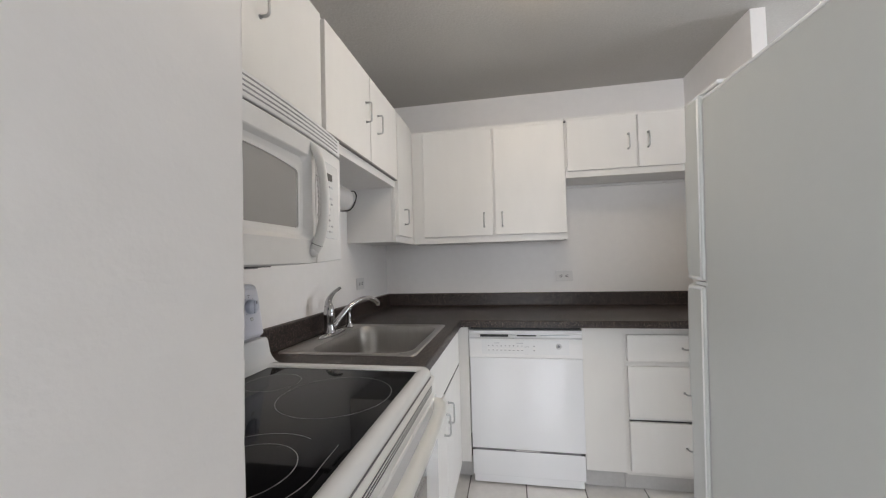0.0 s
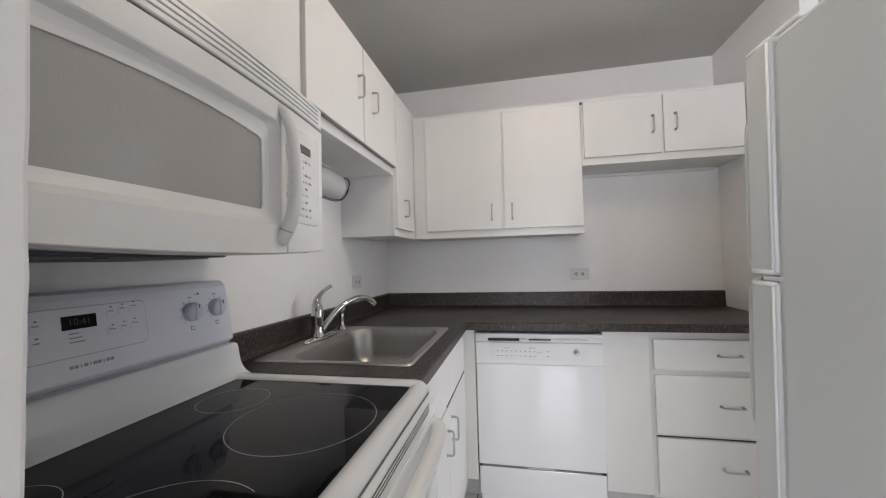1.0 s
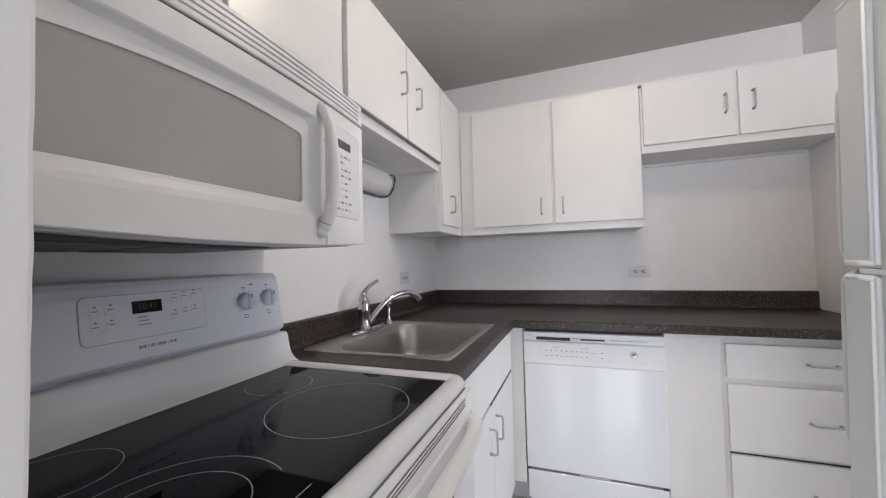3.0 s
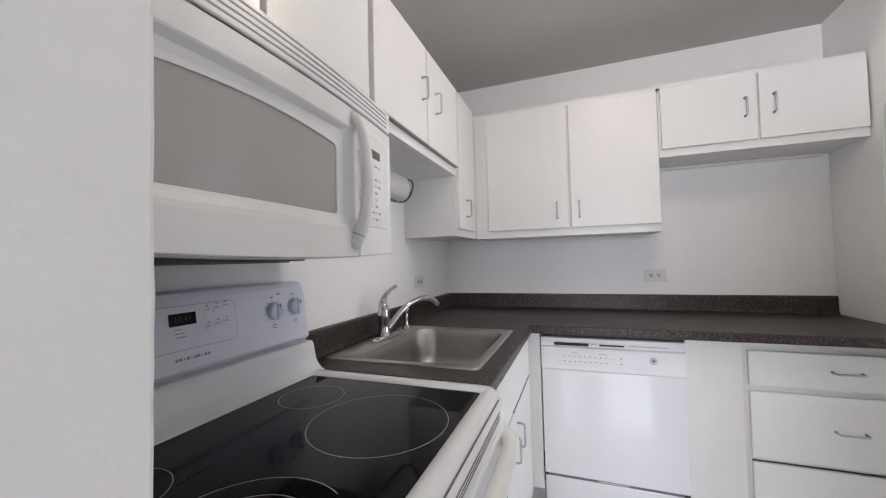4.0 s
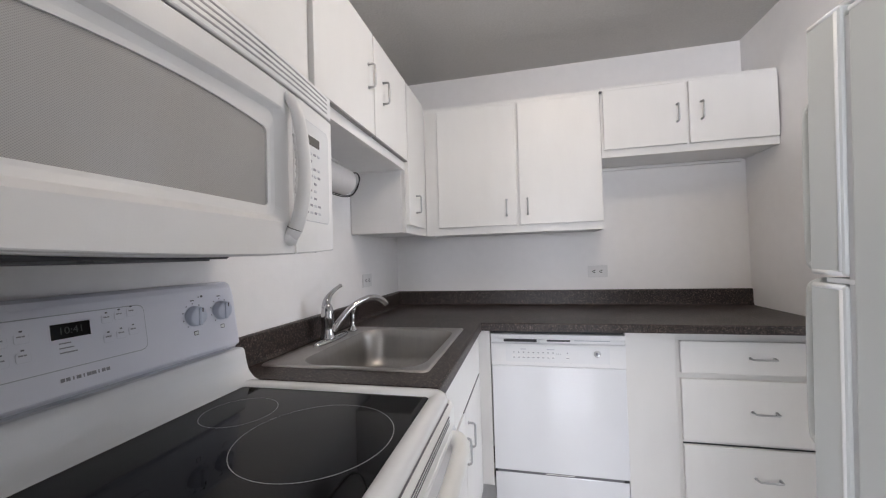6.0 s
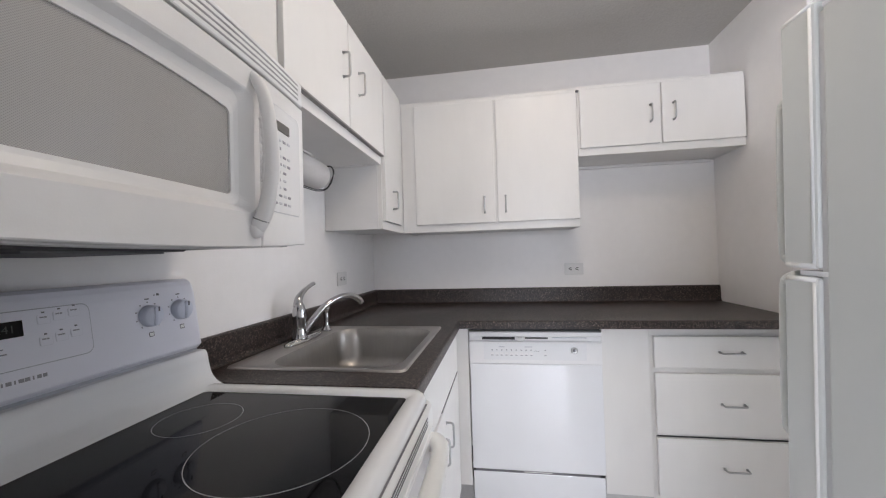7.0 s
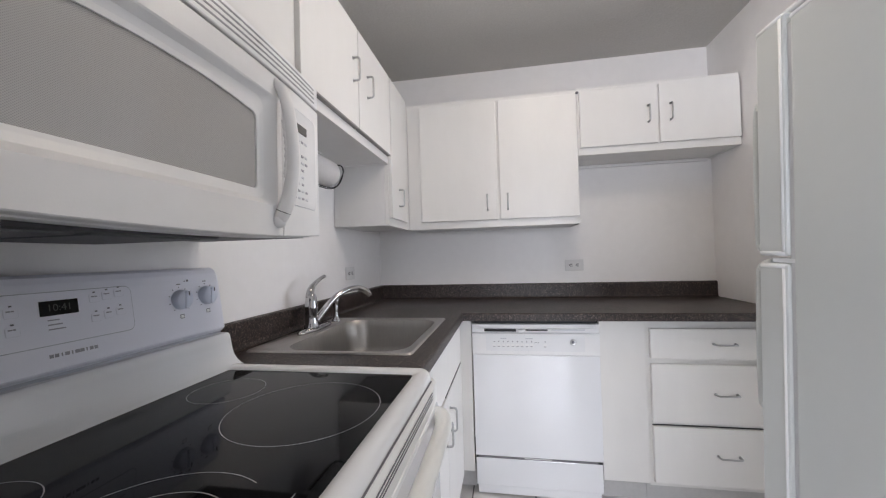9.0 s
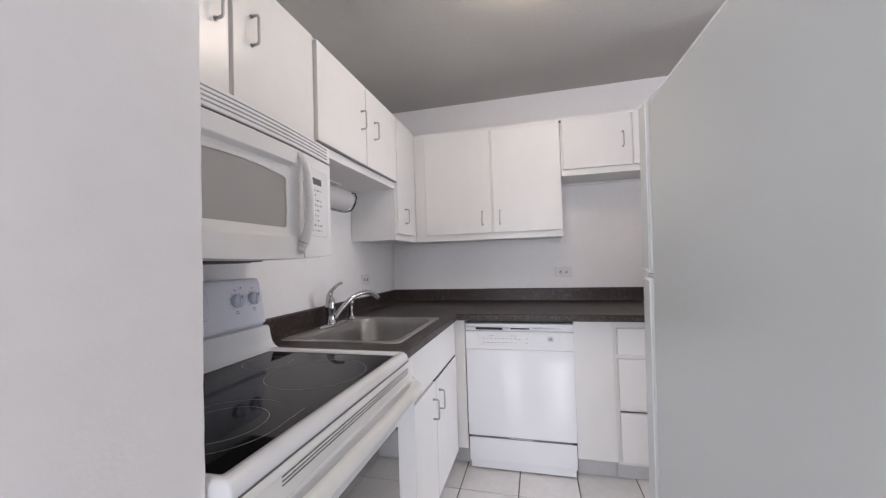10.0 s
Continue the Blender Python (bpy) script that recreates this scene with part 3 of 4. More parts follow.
part("latch_slot", box(0.752, 0.908, -0.6035, -0.6005, 0.8145, 0.8275), DARK, cp)
part("latch_slot", box(0.955, 1.06, -0.6035, -0.6005, 0.8185, 0.8255), DARK, cp)
part("vent_slot", box(1.08, 1.235, -0.6025, -0.6005, 0.8225, 0.8255), GREYPLASTIC, cp)
part("latch", box(0.918, 0.945, -0.620, -0.601, 0.812, 0.828, 0.004), PLASTIC, cp)
part("overlay", box(0.76, 1.23, -0.6142, -0.6132, 0.722, 0.798, 0.0004), ENAMEL, cp)
for i in range(10):
    bx = 0.800 + (0.0226 * i if i < 9 else 0.2457)
    b = part("button", box(bx - 0.0082, bx + 0.0082, -0.6158, -0.6143, 0.741, 0.757, 0.0006), PLASTIC, cp)
    part("mark", box(bx - 0.0055, bx + 0.0055, -0.6166, -0.6159, 0.7425, 0.7455), SOFTINK, b)
    part("mark", box(bx - 0.0022, bx + 0.0022, -0.6150, -0.6143, 0.7655, 0.7700), INK, cp)
for bx in (0.998, 1.006, 1.014):
    part("mark", box(bx - 0.0015, bx + 0.0015, -0.6150, -0.6143, 0.762, 0.765), INK, cp)
for bx, w in ((0.845, 0.014), (0.97, 0.018)):
    part("mark", box(bx - w, bx + w, -0.6150, -0.6143, 0.781, 0.785), PALEINK, cp)
part("badge", lathe([(0.0, -0.6143), (0.0155, -0.6143), (0.0155, -0.6165), (0.013, -0.618), (0.011, -0.6172), (0.004, -0.6172), (0.0005, -0.6172)], (1.176, 0, 0.768), "y"), NICKEL, cp, "round grey metal badge", True)
part("badge_centre", lathe([(0.0, -0.6173), (0.007, -0.6173), (0.006, -0.6195), (0.0005, -0.6198)], (1.176, 0, 0.768), "y", 12), INK, cp)
part("seam", box(0.706, 1.272, -0.6065, -0.562, 0.1885, 0.2007), SLOT, dw)
for x0, x1 in ((0.694, 0.7058), (1.2722, 1.294)):
    part("seam_end", box(x0, x1, -0.6075, -0.562, 0.1880, 0.2007), DARK, dw)
part("kick_plate", box(0.693, 1.295, -0.604, -0.566, 0.050, 0.188, 0.004), DWENAMEL, dw)
part("kick_strip", box(0.700, 1.286, -0.598, -0.566, 0.010, 0.0495, 0.002), DWENAMEL, dw, "white lower toe strip")
part("insulation", box(0.93, 1.06, -0.6085, -0.575, 0.1925, 0.1975, 0.002), PAPER, dw, "pale insulation edge in the seam")
part("gap_strip", box(0.70, 1.296, -0.585, -0.56, 0.8555, 0.868), DARK, dw)

# ---- range ----
SY0, SY1 = -2.324, -1.548
rg = thing("range", (0.35, (SY0 + SY1) / 2, 0.0), "white freestanding electric range with black glass cooktop", "stove")
part("body", box(0.03, 0.655, SY0 + 0.004, SY1 - 0.004, 0.03, 0.868, 0.003), ENAMEL, rg)


def stove_ring(x0, x1, y0, y1, r, z):
    """A level outline whose front corner beside the wall end is nearly square."""
    o = round_rect(x0, x1, y0, y1, r)
    q = 0.006
    o[21:] = [(x1 - q + q * math.cos(radians(a)), y0 + q + q * math.sin(radians(a))) for a in range(270, 361, 15)]
    return [(a, b, z) for a, b in o]


part("cooktop_frame", loft([stove_ring(0.09, 0.671, SY0, SY1, 0.03, 0.880), stove_ring(0.09, 0.679, SY0, SY1, 0.034, 0.888), stove_ring(0.09, 0.682, SY0, SY1, 0.036, 0.901), stove_ring(0.092, 0.679, SY0 + 0.002, SY1 - 0.004, 0.036, 0.913), stove_ring(0.10, 0.672, SY0 + 0.006, SY1 - 0.014, 0.03, 0.9205),
                            stove_ring(0.12, 0.662, SY0 + 0.012, SY1 - 0.028, 0.022, 0.9225), stove_ring(0.144, 0.646, SY0 + 0.022, SY1 - 0.055, 0.012, 0.9185), stove_ring(0.146, 0.644, SY0 + 0.024, SY1 - 0.057, 0.012, 0.914)], True, False), ENAMEL, rg, "", True)
top = part("glass_top", box(0.143, 0.647, SY0 + 0.021, SY1 - 0.054, 0.908, 0.916, 0.001, 1), BLACKGLASS, rg, "glossy black ceramic glass")


def annulus(cx, cy, r, w=0.0013, a0=0, a1=360):
    n = 72
    full = a1 - a0 >= 360
    angs = [radians(a0 + (a1 - a0) * k / n) for k in range(n if full else n + 1)]
    bm = bmesh.new()
    rows = [(bm.verts.new((cx + (r - w) * math.cos(a), cy + (r - w) * math.sin(a), 0.9163)), bm.verts.new((cx + (r + w) * math.cos(a), cy + (r + w) * math.sin(a), 0.9163))) for a in angs]
    for i in range(len(rows) - (0 if full else 1)):
        p, q = rows[i], rows[(i + 1) % len(rows)]
        bm.faces.new((p[0], p[1], q[1], q[0]))
    return bm


for cx, cy, r, a0, a1 in ((0.260, -1.742, 0.075, 0, 360), (0.487, -1.814, 0.140, 0, 360), (0.245, -2.150, 0.078, 0, 360), (0.490, -2.150, 0.087, 0, 360), (0.490, -2.150, 0.128, 62, 370)):
    part("burner_ring", annulus(cx, cy, r, 0.00075, a0, a1), RING, top)
a = radians(10)
line = bmesh.new()
line.faces.new([line.verts.new(p) for p in ((0.490 + 0.1273 * math.cos(a), -2.150 + 0.1273 * math.sin(a), 0.9163), (0.490 + 0.1288 * math.cos(a), -2.150 + 0.1288 * math.sin(a), 0.9163), (0.6127, -2.050, 0.9163), (0.6112, -2.050, 0.9163))])
part("burner_line", line, RING, top)
# riser and backguard
part("riser", extruded([(0.02, 0.88), (0.152, 0.9145)] + [(p.x, p.z) for p in smooth_path([(0.146, 0, 0.9165), (0.130, 0, 0.926), (0.116, 0, 0.944), (0.109, 0, 0.968), (0.105, 0, 0.990), (0.100, 0, 0.9995), (0.094, 0, 1.002)], 5)] + [(0.02, 1.002)], "y", SY0, SY1), ENAMEL, rg)
part("seam", box(0.02, 0.078, SY0 + 0.004, SY1 - 0.004, 1.0021, 1.0085), GREYPLASTIC, rg)


def bg_x(z):
    return 0.092 - 0.15 * (z - 1.0085)


bg = bmesh.new()
prof = [(0.02, 1.0085), (0.081, 1.0085), (0.089, 1.0145), (0.0915, 1.019), (bg_x(1.15), 1.15), (bg_x(1.168) - 0.002, 1.168), (0.060, 1.179), (0.050, 1.184), (0.02, 1.184)]
ends = [(SY0, 0.94), (SY0 + 0.008, 1.0), (SY1 - 0.008, 1.0), (SY1, 0.94)]
loft([[(0.02 + (u - 0.02) * k, a, 1.0085 + (v - 1.0085) * (k if k == 1 else 0.97)) for u, v in prof] for a, k in ends], True, True, bg)
bg = part("backguard", bg, GUARD, rg, "pale lavender-white control backguard")


def bg_slab(y0, y1, z0, z1, out, r=0.0, deep=0.001):
    """A thin piece lying on the sloping face of the backguard."""
    n = 5
    outline = round_rect(y0, y1, z0, z1, r, n) if r else [(y1, z1), (y0, z1), (y0, z0), (y1, z0)]
    return loft([[(bg_x(z) + out - deep, y, z) for y, z in outline], [(bg_x(z) + out, y, z) for y, z in outline]], True, True)


# grey rim paints the shadow along the touch panel's edge
part("panel_edge_shade", bg_slab(-2.044, -1.796, 1.060, 1.154, 0.0012, 0.014), GREYPLASTIC, bg)
tp = part("touch_panel", bg_slab(-2.0425, -1.7975, 1.0615, 1.1525, 0.0020, 0.013), GUARD, bg)
part("display", bg_slab(-1.955, -1.897, 1.112, 1.138, 0.0030, 0.0), BLACK, tp)
for y, z in ((-1.868, 1.135), (-1.845, 1.138), (-1.822, 1.141), (-1.868, 1.098), (-1.845, 1.101), (-1.822, 1.104), (-2.018, 1.122), (-1.992, 1.124), (-2.018, 1.092), (-1.992, 1.094)):
    part("button_edge", bg_slab(y - 0.0095, y + 0.0095, z - 0.0085, z + 0.0075, 0.0025, 0.003), PANELLINE, tp)
    b = part("button", bg_slab(y - 0.0089, y + 0.0089, z - 0.0079, z + 0.0075, 0.0029, 0.0025), GUARD, tp)
    part("mark", bg_slab(y - 0.0060, y - 0.0005, z + 0.002, z + 0.0042, 0.0034), SOFTINK, b)
    part("mark", bg_slab(y + 0.0005, y + 0.0040, z + 0.002, z + 0.0042, 0.0034), SOFTINK, b)
    part("mark", bg_slab(y - 0.002, y + 0.002, z + 0.010, z + 0.0125, 0.0026), INK, tp)
for k in range(3):
    part("mark", bg_slab(-1.945, -1.928 + 0.004 * k, 1.103 - 0.008 * k, 1.1050 - 0.008 * k, 0.0026), SOFTINK, tp)
# maker's name as plain bars
for k, w in enumerate((0.006, 0.006, 0.002, 0.007, 0.002, 0.007, 0.007, 0.002, 0.006, 0.006)):
    y = -1.945 + 0.0078 * k
    part("mark", bg_slab(y - w / 2, y + w / 2, 1.039, 1.045, 0.0012), SOFTINK, bg)


def knob(y, z):
    k = part("knob", lathe([(0.0, 0.0), (0.0245, 0.0), (0.0245, 0.004), (0.023, 0.016), (0.0205, 0.019), (0.0005, 0.0215)], (bg_x(z) - 0.001, y, z), "x", 28), KNOB, bg, "round blue-grey control knob", True)
    x = bg_x(z) + 0.018
    part("grip", box(x - 0.002, x + 0.006, y - 0.0050, y + 0.0055, z - 0.0215, z + 0.0215, 0.004), KNOB, k)
    part("pointer", box(x + 0.0055, x + 0.0068, y + 0.001, y + 0.004, z + 0.010, z + 0.020), INK, k)
    for j in range(9):
        a = radians(-50 + 35 * j)
        yy, zz = y - 0.030 * math.cos(a), z + 0.030 * math.sin(a)
        part("tick", bg_slab(yy - 0.0012, yy + 0.0012, zz - 0.0012, zz + 0.0012, 0.0009), INK, bg)
    part("mark", bg_slab(y - 0.006, y + 0.006, z - 0.046, z - 0.036, 0.0008), INK, bg)
    part("mark", bg_slab(y - 0.0045, y + 0.0045, z - 0.0445, z - 0.0375, 0.0014), ENAMEL, bg)
    part("mark", bg_slab(y - 0.005, y + 0.005, z + 0.036, z + 0.0385, 0.0009), INK, bg)


part("mark", bg_slab(-1.6545, -1.6490, 1.1515, 1.1565, 0.0009), INK, bg)
part("mark", bg_slab(-1.6620, -1.6590, 1.1520, 1.1545, 0.0009), SOFTINK, bg)
knob(-1.679, 1.109)
knob(-1.600, 1.112)
txt = bpy.data.curves.new("clock", "FONT")
txt.body, txt.size, txt.align_x, txt.align_y = "10:41", 0.0175, "CENTER", "CENTER"
tmp = bpy.data.objects.new("clock", txt)
scene.collection.objects.link(tmp)
bpy.context.view_layer.update()
me = bpy.data.meshes.new_from_object(tmp.evaluated_get(bpy.context.evaluated_depsgraph_get()))
bpy.data.objects.remove(tmp)
bm = bmesh.new()
bm.from_mesh(me)
for v in bm.verts:
    y, z = -1.926 + v.co.x, 1.125 + v.co.y
    v.co = Vector((bg_x(z) + 0.0034, y, z))
part("clock_digits", bm, DIGIT, tp)

# front of the range
part("front_rail", extruded([(0.655, 0.8935), (0.676, 0.8935), (0.684, 0.889), (0.6885, 0.881), (0.6895, 0.870), (0.6895, 0.815), (0.655, 0.815)], "y", SY0 + 0.004, SY1 - 0.004), CREAM, rg)
for z in (0.8755, 0.868, 0.861):
    part("vent_slot", box(0.6870, 0.6906, SY0 + 0.10, SY1 - 0.060, z - 0.0010, z + 0.0010), SLOT, rg)
part("seam", tube([(0.6812, SY0 + 0.006, 0.8922), (0.6812, SY1 - 0.030, 0.8922)], 0.0018, 8), SLOT, rg)
od = part("oven_door", box(0.657, 0.694, SY0 + 0.006, SY1 - 0.006, 0.235, 0.838, 0.008), ENAMEL, rg)
part("window", loft([[(x, a, b) for a, b in round_rect(SY0 + 0.10, SY1 - 0.172, 0.36, 0.738, 0.006)] for x in (0.6935, 0.6955)], True, True), OVENGLASS, od, "dark reflective oven window")
hz = 0.814
hp = smooth_path([(0.690, SY0 + 0.040, hz - 0.002), (0.706, SY0 + 0.046, hz), (0.718, SY0 + 0.080, hz), (0.722, SY0 + 0.16, hz), (0.724, (SY0 + SY1) / 2, hz), (0.722, SY1 - 0.16, hz), (0.718, SY1 - 0.080, hz), (0.706, SY1 - 0.046, hz), (0.690, SY1 - 0.040, hz - 0.002)], 5)
part("handle", tube(hp, [0.024, 0.022, 0.0195, 0.0185, 0.018, 0.0185, 0.0195, 0.022, 0.024], 14), CREAM, od, "cream bowed plastic oven handle", True)
part("drawer", box(0.657, 0.690, SY0 + 0.006, SY1 - 0.006, 0.06, 0.228, 0.008), ENAMEL, rg)

# ---- microwave ----
MY0, MY1 = -2.298, -1.532
MC, MH = (MY0 + MY1) / 2, (MY1 - MY0) / 2
mw = thing("microwave", (0.18, MC, 1.258), "white over-the-range microwave with grey mesh window", "microwave")


def bow(y):
    return 0.394 - 0.022 * ((y - MC) / MH) ** 2


def panel(y0, y1, z0, z1, inner, outer, n=12):
    """A bowed slab of quads, with a small rounded edge."""
    bm = bmesh.new()
    ysl = [y0, y0 + 0.002] + [y0 + (y1 - y0) * k / n for k in range(1, n)] + [y1 - 0.002, y1]
    rows = []
    for i, y in enumerate(ysl):
        e = 0.002 if i in (0, len(ysl) - 1) else 0.0
        x1 = bow(y) + outer
        rows.append([(bow(y) + inner, y, z0), (x1 - 0.002 - e * 0.5, y, z0), (x1 - e, y, z0 + 0.002), (x1 - e, y, z1 - 0.002), (x1 - 0.002 - e * 0.5, y, z1), (bow(y) + inner, y, z1)])
    return loft(rows, True, True, bm)


def sagged(bm):
    """Give the lower edge of a front piece its shallow downward curve."""
    for v in bm.verts:
        k = min(1.0, max(0.0, (1.315 - v.co.z) / 0.05))
        v.co.z -= 0.0138 * k * (1 - ((v.co.y - MC) / MH) ** 2)
    return bm


part("body", box(0.002, 0.335, MY0 + 0.003, MY1 - 0.003, 1.266, 1.662, 0.003), ENAMEL, mw)
part("underside", box(0.03, 0.325, MY0 + 0.02, MY1 - 0.30, 1.2435, 1.2655, 0.004), UNDER, mw, "dark underside with grease filters")
part("base_plate", box(0.03, 0.335, MY1 - 0.298, MY1 - 0.02, 1.257, 1.2655), SLOT, mw)
for y0, y1 in ((MY0 + 0.05, MY0 + 0.24), (MY0 + 0.26, MY1 - 0.32)):
    part("grease_filter", box(0.06, 0.30, y0, y1, 1.2405, 1.2440, 0.001), SLOT, mw)
part("front_frame", sagged(panel(MY0, MY1, 1.260, 1.664, -0.06, -0.030)), PLASTIC, mw)
vg = part("vent_grille", panel(MY0, MY1, 1.606, 1.664, -0.030, 0.0), PLASTIC, mw)
for k in range(4):
    z = 1.6185 + 0.0115 * k
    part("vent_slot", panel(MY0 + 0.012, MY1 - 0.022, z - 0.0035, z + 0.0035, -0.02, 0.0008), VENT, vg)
part("seam", panel(MY0 + 0.002, MY1 - 0.002, 1.6005, 1.6055, -0.03, -0.006), DARK, mw)


def sampled(y0, y1, z0, z1, r):
    """A rounded outline with extra points along its straight edges, always the same count."""
    o = round_rect(y0, y1, z0, z1, r, 6)
    out = []
    for i, p in enumerate(o):
        q = o[(i + 1) % len(o)]
        k = 10 if i % 7 == 6 else 1
        out += [(p[0] + (q[0] - p[0]) * j / k, p[1] + (q[1] - p[1]) * j / k) for j in range(k)]
    return out


def on_bow(outline, off):
    return [(bow(y) + off, y, z) for y, z in outline]


rim0, rim1 = sampled(MY0, -1.722, 1.262, 1.600, 0.003), sampled(MY0 + 0.002, -1.724, 1.264, 1.598, 0.003)
edge0, edge1 = sampled(-2.275, -1.742, 1.315, 1.553, 0.018), sampled(-2.273, -1.746, 1.317, 1.550, 0.02)


def arched(outline, rise):
    """Raise the top edge of an outline to a shallow arch."""
    return [(y, z + (rise * (1 - ((y + 2.01) / 0.226) ** 2) if z > 1.45 else 0.0)) for y, z in outline]


slope = sampled(-2.262, -1.768, 1.328, 1.541, 0.022)
dish = arched(sampled(-2.250, -1.776, 1.340, 1.519, 0.018), 0.010)
rim_w = arched(sampled(-2.236, -1.784, 1.347, 1.504, 0.011), 0.016)
dr = part("door", sagged(loft([on_bow(rim0, -0.03), on_bow(rim0, -0.002), on_bow(rim1, 0.0), on_bow(edge0, 0.0), on_bow(edge1, -0.002), on_bow(slope, -0.015), on_bow(dish, -0.0185), on_bow(rim_w, -0.0195), on_bow(rim_w, -0.026)], True, False)), PLASTIC, mw)


def window_face(y0, y1, z0, z1, off):
    bm = bmesh.new()
    n = 14
    for k in range(n):
        a, b = y0 + (y1 - y0) * k / n, y0 + (y1 - y0) * (k + 1) / n
        bm.faces.new([bm.verts.new(p) for p in ((bow(a) + off, a, z0), (bow(b) + off, b, z0), (bow(b) + off, b, z1), (bow(a) + off, a, z1))])
    bmesh.ops.remove_doubles(bm, verts=bm.verts, dist=1e-5)
    ext = bmesh.ops.extrude_face_region(bm, geom=bm.faces[:])["geom"]
    bmesh.ops.translate(bm, verts=[g for g in ext if isinstance(g, bmesh.types.BMVert)], vec=(-0.002, 0, 0))
    return bm


part("window", window_face(-2.243, -1.779, 1.342, 1.525, -0.023), SCREEN, dr, "grey perforated mesh behind glass")
hx = 0.388
hp = smooth_path([(hx - 0.004, -1.742, 1.590), (hx + 0.012, -1.741, 1.572), (hx + 0.026, -1.740, 1.535), (hx + 0.034, -1.739, 1.48), (hx + 0.037, -1.738, 1.42), (hx + 0.033, -1.739, 1.37), (hx + 0.022, -1.741, 1.32), (hx + 0.008, -1.743, 1.290), (hx - 0.006, -1.744, 1.278)], 6)
part("handle", tube(hp, [0.007, 0.0115, 0.0130, 0.0135, 0.014, 0.0145, 0.015, 0.0145, 0.013], 14), PLASTIC, dr, "bowed white plastic pull handle", True)
grip = smooth_path([(p[0] - 0.008, p[1] - 0.0075, p[2]) for p in ((hx + 0.030, -1.739, 1.50), (hx + 0.034, -1.738, 1.46), (hx + 0.035, -1.738, 1.42), (hx + 0.032, -1.739, 1.375))], 8)
part("grip", tube(grip, [0.0052 + 0.0012 * math.sin(2.1 * k) for k in range(len(grip))], 10), PLASTIC, dr, "scalloped inner grip", True)
part("notch", box(hx + 0.006, hx + 0.020, -1.7310, -1.7282, 1.300, 1.3115, 0.001), SLOT, dr)
part("joint", tube([(hx + 0.0145, -1.7420, 1.3035), (hx + 0.0138, -1.7421, 1.3018)], 0.0156, 18), SLOT, dr, "dark joint line across the handle")
part("handle_cap", lathe([(0.0, -0.012), (0.0145, -0.012), (0.016, 0.0), (0.0145, 0.010), (0.008, 0.015), (0.0004, 0.016)], (hx + 0.002, -1.744, 1.283), "x", 18), PLASTIC, dr, "", True)
part("seam", sagged(panel(-1.7215, -1.7195, 1.264, 1.600, -0.02, -0.006, 2)), DARK, mw)
cpn = part("control_panel", sagged(panel(-1.719, MY1, 1.262, 1.600, -0.03, 0.0, 8)), PLASTIC, mw)
ov = part("keypad_edge", loft([on_bow(sampled(-1.692, -1.5555, 1.3265, 1.5615, 0.016), -0.004), on_bow(sampled(-1.692, -1.5555, 1.3265, 1.5615, 0.016), 0.0006)], True, True), PALEINK, cpn)
ov = part("keypad", loft([on_bow(sampled(-1.6907, -1.5568, 1.328, 1.560, 0.015), -0.004), on_bow(sampled(-1.6907, -1.5568, 1.328, 1.560, 0.015), 0.0014)], True, True), ENAMEL, cpn)
part("display", panel(-1.678, -1.606, 1.507, 1.530, -0.005, 0.0026, 3), BEZEL, ov)
for i in range(9):
    for j in range(4):
        if i == 1 and j > 1 or i in (4, 5, 6) and j == 3:
            continue
        y, z = -1.670 + 0.0195 * j, 1.488 - 0.0175 * i
        w, h = (0.0028, 0.0042) if i in (4, 5, 6) and j < 2 else (0.0074, 0.0040)
        part("button", panel(y - w, y + w, z - h, z + h, -0.005, 0.0021, 2), PALEINK if (i + j) % 2 else SOFTINK, ov)

# ---- refrigerator ----
FX, FXR = 1.430, 2.160
rf = thing("refrigerator", (1.78, -1.98, 0.0), "white top-freezer refrigerator with grey-white side panel", "refrigerator")
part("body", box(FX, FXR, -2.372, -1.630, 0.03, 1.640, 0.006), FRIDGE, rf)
part("gasket", box(FX + 0.005, FXR - 0.005, -1.630, -1.616, 0.12, 1.632), GASKET, rf, "grey door gasket")
part("top_edge", box(FX - 0.0012, FX + 0.012, -2.372, -1.631, 1.634, 1.6425, 0.002), ENAMEL, rf)


def fridge_door(name, z0, z1, h0, h1):
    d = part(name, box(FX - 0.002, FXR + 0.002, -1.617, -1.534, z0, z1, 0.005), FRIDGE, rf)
    part("edge_trim", tube([(FX + 0.0005, -1.607, z0 + 0.008), (FX + 0.0005, -1.607, z1 - 0.008)], 0.0050, 8), TRIM, d, "white rounded edge trim", True)
    for z in (z0 + 0.005, z1 - 0.004):
        part("edge_trim", tube([(FX + 0.002, -1.540, z), (FX + 0.002, -1.610, z)], 0.0058, 8), TRIM, d, "", True)
    hx, hy = FX + 0.025, -1.5005
    pts = [(hx, -1.536, h0), (hx, -1.515, h0 + (h1 - h0) * 0.02), (hx, hy, h0 + (h1 - h0) * 0.12), (hx, hy, h0 + (h1 - h0) * 0.88), (hx, -1.515, h0 + (h1 - h0) * 0.98), (hx, -1.536, h1)]
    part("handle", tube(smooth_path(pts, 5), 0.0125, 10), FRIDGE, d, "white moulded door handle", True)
    return d


fridge_door("freezer_door", 1.167, 1.656, 1.176, 1.515)
fridge_door("fridge_door", 0.10, 1.149, 0.815, 1.147)
part("hinge", box(FX + 0.004, FX + 0.06, -1.645, -1.565, 1.152, 1.162, 0.002), ENAMEL, rf, "white hinge plate between the doors")
part("hinge_cap", box(FX + 0.01, FX + 0.07, -1.68, -1.56, 1.6565, 1.668, 0.004), ENAMEL, rf)
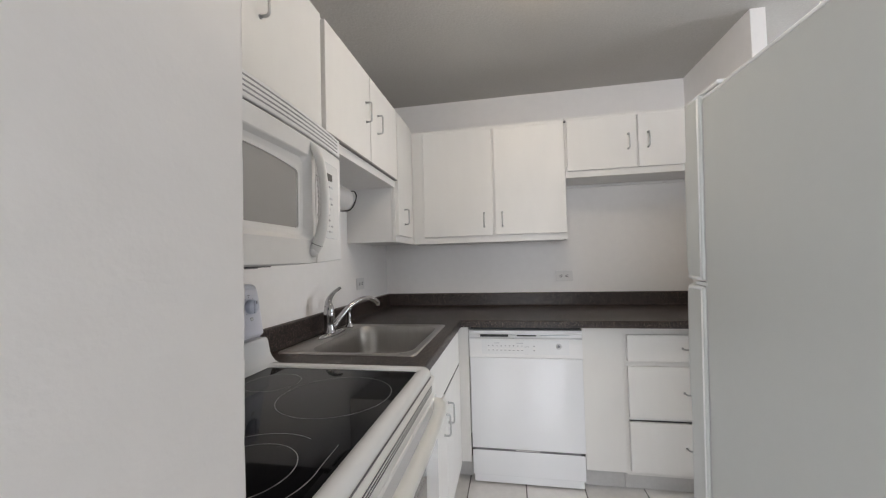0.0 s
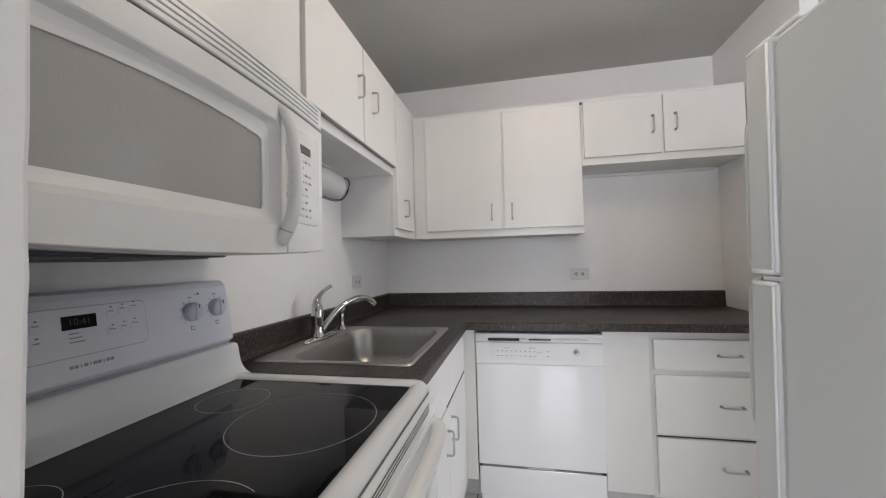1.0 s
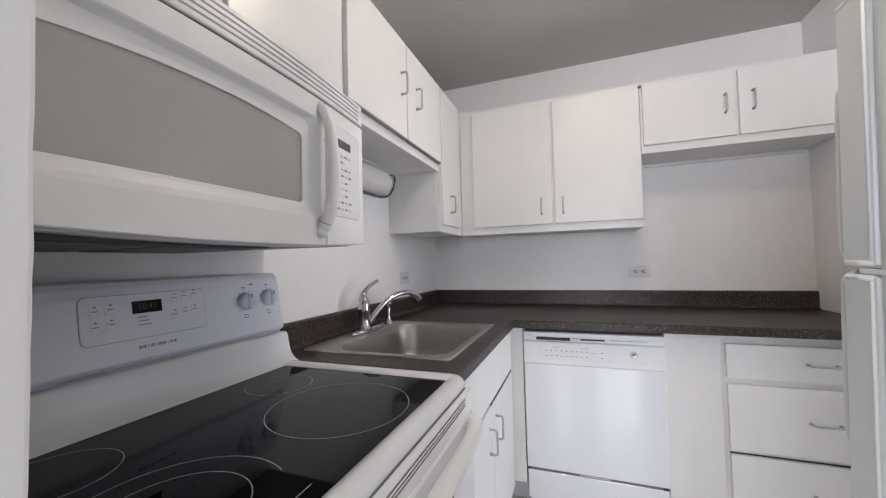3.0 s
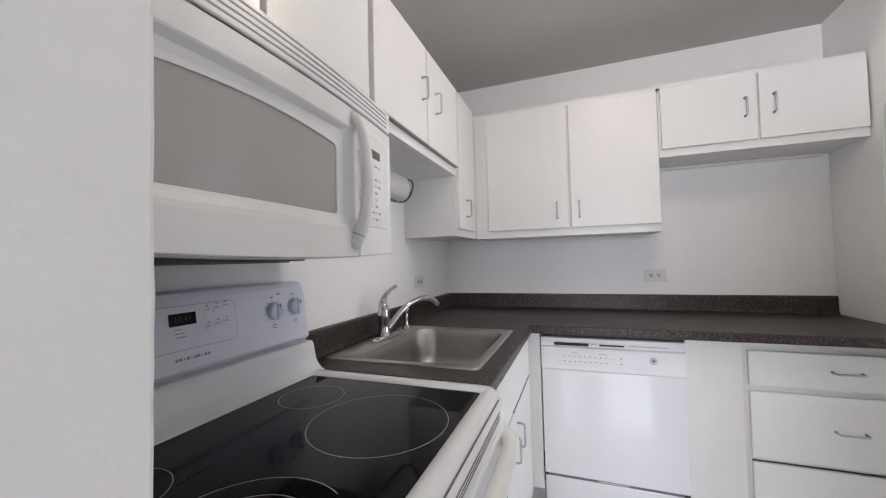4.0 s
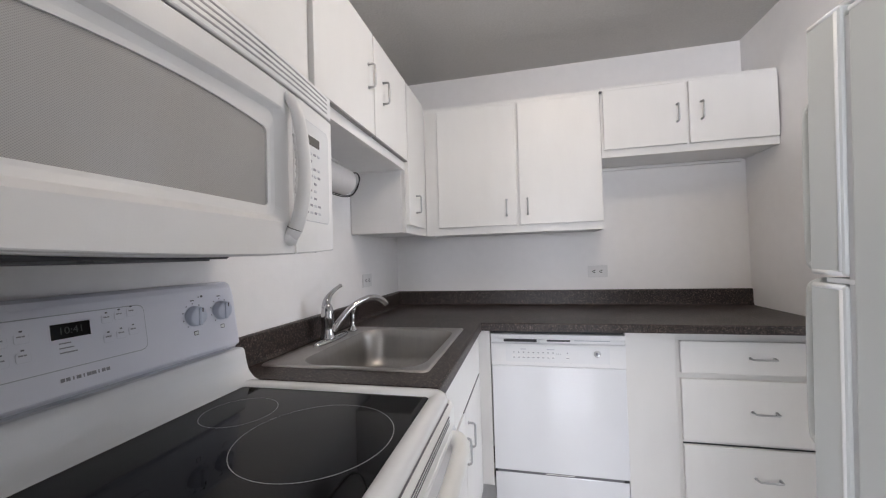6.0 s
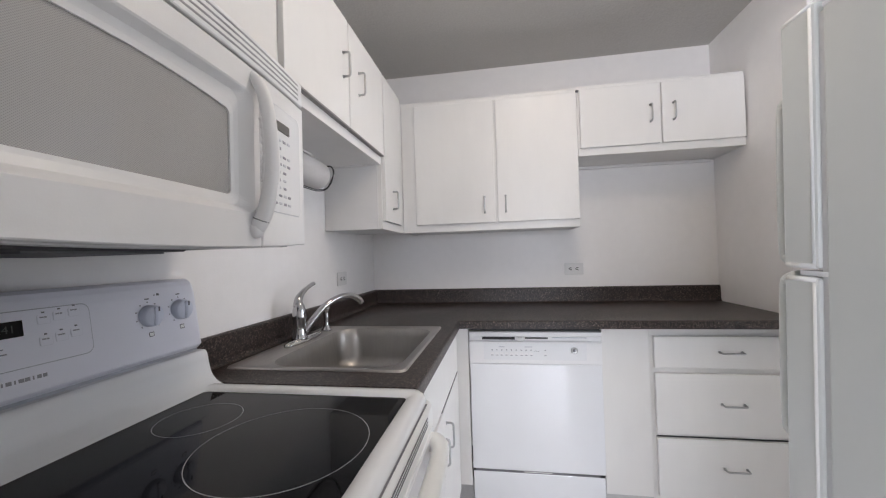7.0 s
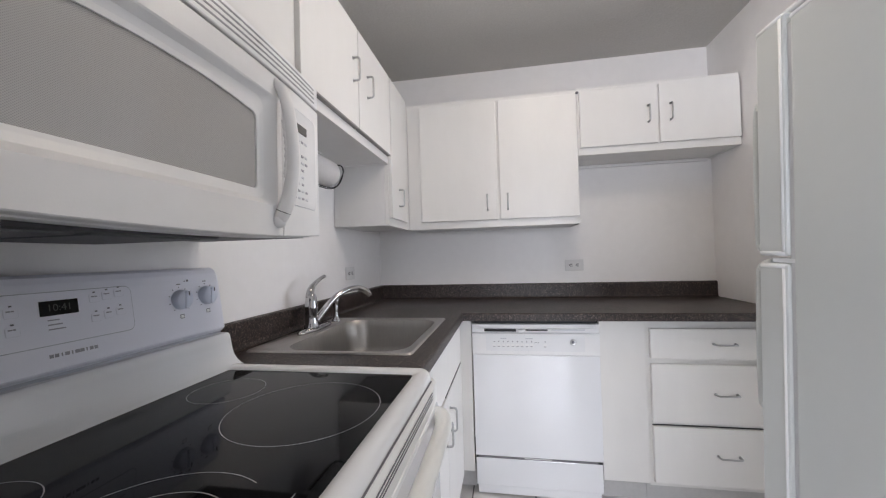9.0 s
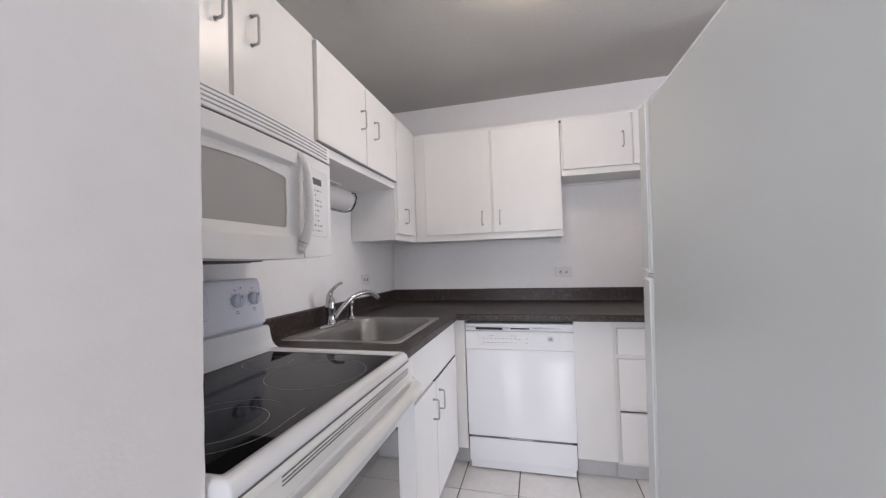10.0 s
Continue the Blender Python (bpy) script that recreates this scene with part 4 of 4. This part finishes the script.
part("base_grille", box(FX + 0.01, FXR - 0.01, -1.605, -1.585, 0.02, 0.095, 0.003), GREYPLASTIC, rf)

# it leans back and a little to the side, as it stands on its levelling feet
rf.rotation_euler = (radians(1.1), radians(0.7), 0)
rf.location.x -= 0.0147
rf.location.y += 0.022
rf.location.z += 0.001

# ---- outlets ----
def outlet(name, face, u, z, level):
    o = thing(name, fpoint(face, u, 0.003, z), "off-white duplex wall outlet above the backsplash", "outlet", "wall outlets")
    w, h = (0.057, 0.036) if level else (0.036, 0.057)
    part("cover_plate", fbox(face, u - w, u + w, 0.001, 0.006, z - h, z + h, 0.002), OUTLET, o)
    for k in (-0.02, 0.02):
        cu, cz = (u + k, z) if level else (u, z + k)
        r = part("receptacle", fbox(face, cu - 0.015, cu + 0.015, 0.006, 0.0085, cz - 0.013, cz + 0.013, 0.001), OUTLET, o)
        for s in (-0.006, 0.006):
            a, b = (cu, cz + s) if level else (cu + s, cz)
            q, p = (0.0060, 0.0024) if level else (0.0024, 0.0060)
            part("slot", fbox(face, a - q, a + q, 0.0080, 0.0090, b - p, b + p), DARK, r)
        a, b = (cu - 0.0095, cz) if level else (cu, cz - 0.0095)
        part("slot", fbox(face, a - 0.0030, a + 0.0030, 0.0080, 0.0090, b - 0.0030, b + 0.0030), DARK, r)
    return o


outlet("wall_outlet", "back", 1.301, 1.119, True)
outlet("wall_outlet", "side", -0.515, 1.117, True)

# ---- paper towel holder under the wall cabinet ----
ph = thing("paper_towel_holder", (0.112, -1.08, 1.675), "paper towel roll on a dark wire holder under the cabinet", "paper towel")
part("roll", lathe([(0.02, -1.235), (0.056, -1.235), (0.058, -1.23), (0.058, -0.970), (0.056, -0.965), (0.02, -0.965)], (0.112, 0, 1.573), "y", 32), PAPER, ph, "white paper roll", True)
for k in (0.0, 0.006):
    y = -0.948
    wire = [(0.148, y + k, 1.614), (0.165, y + k, 1.610), (0.174, y + k, 1.585), (0.165 - k, y + k, 1.545 + k), (0.138, y + k, 1.516 + k), (0.11, y - 0.02, 1.509 + k), (0.105, y - 0.10, 1.508 + k), (0.105, y - 0.29, 1.508 + k)]
    part("wire_arm", tube(smooth_path(wire, 5), 0.0022, 6), WIRE, ph, "", True)
for y in (-0.955, -1.243):
    part("end_arm", tube([(0.112, y - 0.012 if y > -1 else y + 0.012, 1.573), (0.112, y, 1.573), (0.075, y, 1.62), (0.06, y, 1.668)], 0.003, 8), CARCASS, ph)
part("bracket", box(0.04, 0.075, -1.255, -0.935, 1.668, 1.6745, 0.001), CARCASS, ph)

# ---- ceiling lamp ----
lx, ly = 1.15, -1.33
lp = thing("ceiling_lamp", (lx, ly, CEIL_Z), "lit flush ceiling lamp with opal diffuser", "ceiling lamp")
part("pan", lathe([(0.0, CEIL_Z - 0.001), (0.15, CEIL_Z - 0.001), (0.15, CEIL_Z - 0.022), (0.0, CEIL_Z - 0.022)], (lx, ly, 0), "z", 40), ENAMEL, lp, "white metal lamp pan")
part("diffuser", lathe([(0.168, CEIL_Z - 0.022), (0.186, CEIL_Z - 0.026), (0.193, CEIL_Z - 0.040), (0.188, CEIL_Z - 0.066), (0.160, CEIL_Z - 0.080), (0.11, CEIL_Z - 0.092), (0.05, CEIL_Z - 0.097), (0.001, CEIL_Z - 0.098)], (lx, ly, 0), "z", 40), OPAL, lp, "glowing opal glass", True)

# ---- floor ----
fl = structure("floor", box(-0.12, 2.40, -3.60, 0.12, -0.12, -0.006), GROUT, "square off-white ceramic floor tiles with dark grout", "floor")
structure("floor_lobby", box(-1.82, -0.12, -3.60, -3.18, -0.12, -0.004), CARPET, "beige carpet floor", "floor")
structure("floor_living", box(-1.82, 5.2, -6.22, -3.60, -0.12, -0.004), CARPET, "beige carpet floor", "floor")
structure("floor_dining", box(2.40, 5.2, -3.60, 0.0, -0.12, -0.004), CARPET, "beige carpet floor", "floor")
pitch, pitch_y, gap = 0.3095, 0.3035, 0.0055
tile = box(-pitch / 2 + gap / 2, pitch / 2 - gap / 2, -pitch_y / 2 + gap / 2, pitch_y / 2 - gap / 2, -0.0055, 0.0, 0.0015)
tile_mesh = bpy.data.meshes.new("tile")
tile.to_mesh(tile_mesh)
tile.free()
tile_mesh.materials.append(TILE)
for i in range(-2, 6):
    for j in range(0, 11):
        cx, cy = 0.671 - pitch / 2 + pitch * i, -0.500 + pitch_y / 2 - pitch_y * j
        if cy < -2.2 and cx < 0.7 or cx > 2.28 or cx < 0.2:
            continue
        t = new("tile", tile_mesh)
        t.parent = fl
        t.location = (cx, cy, 0.0)
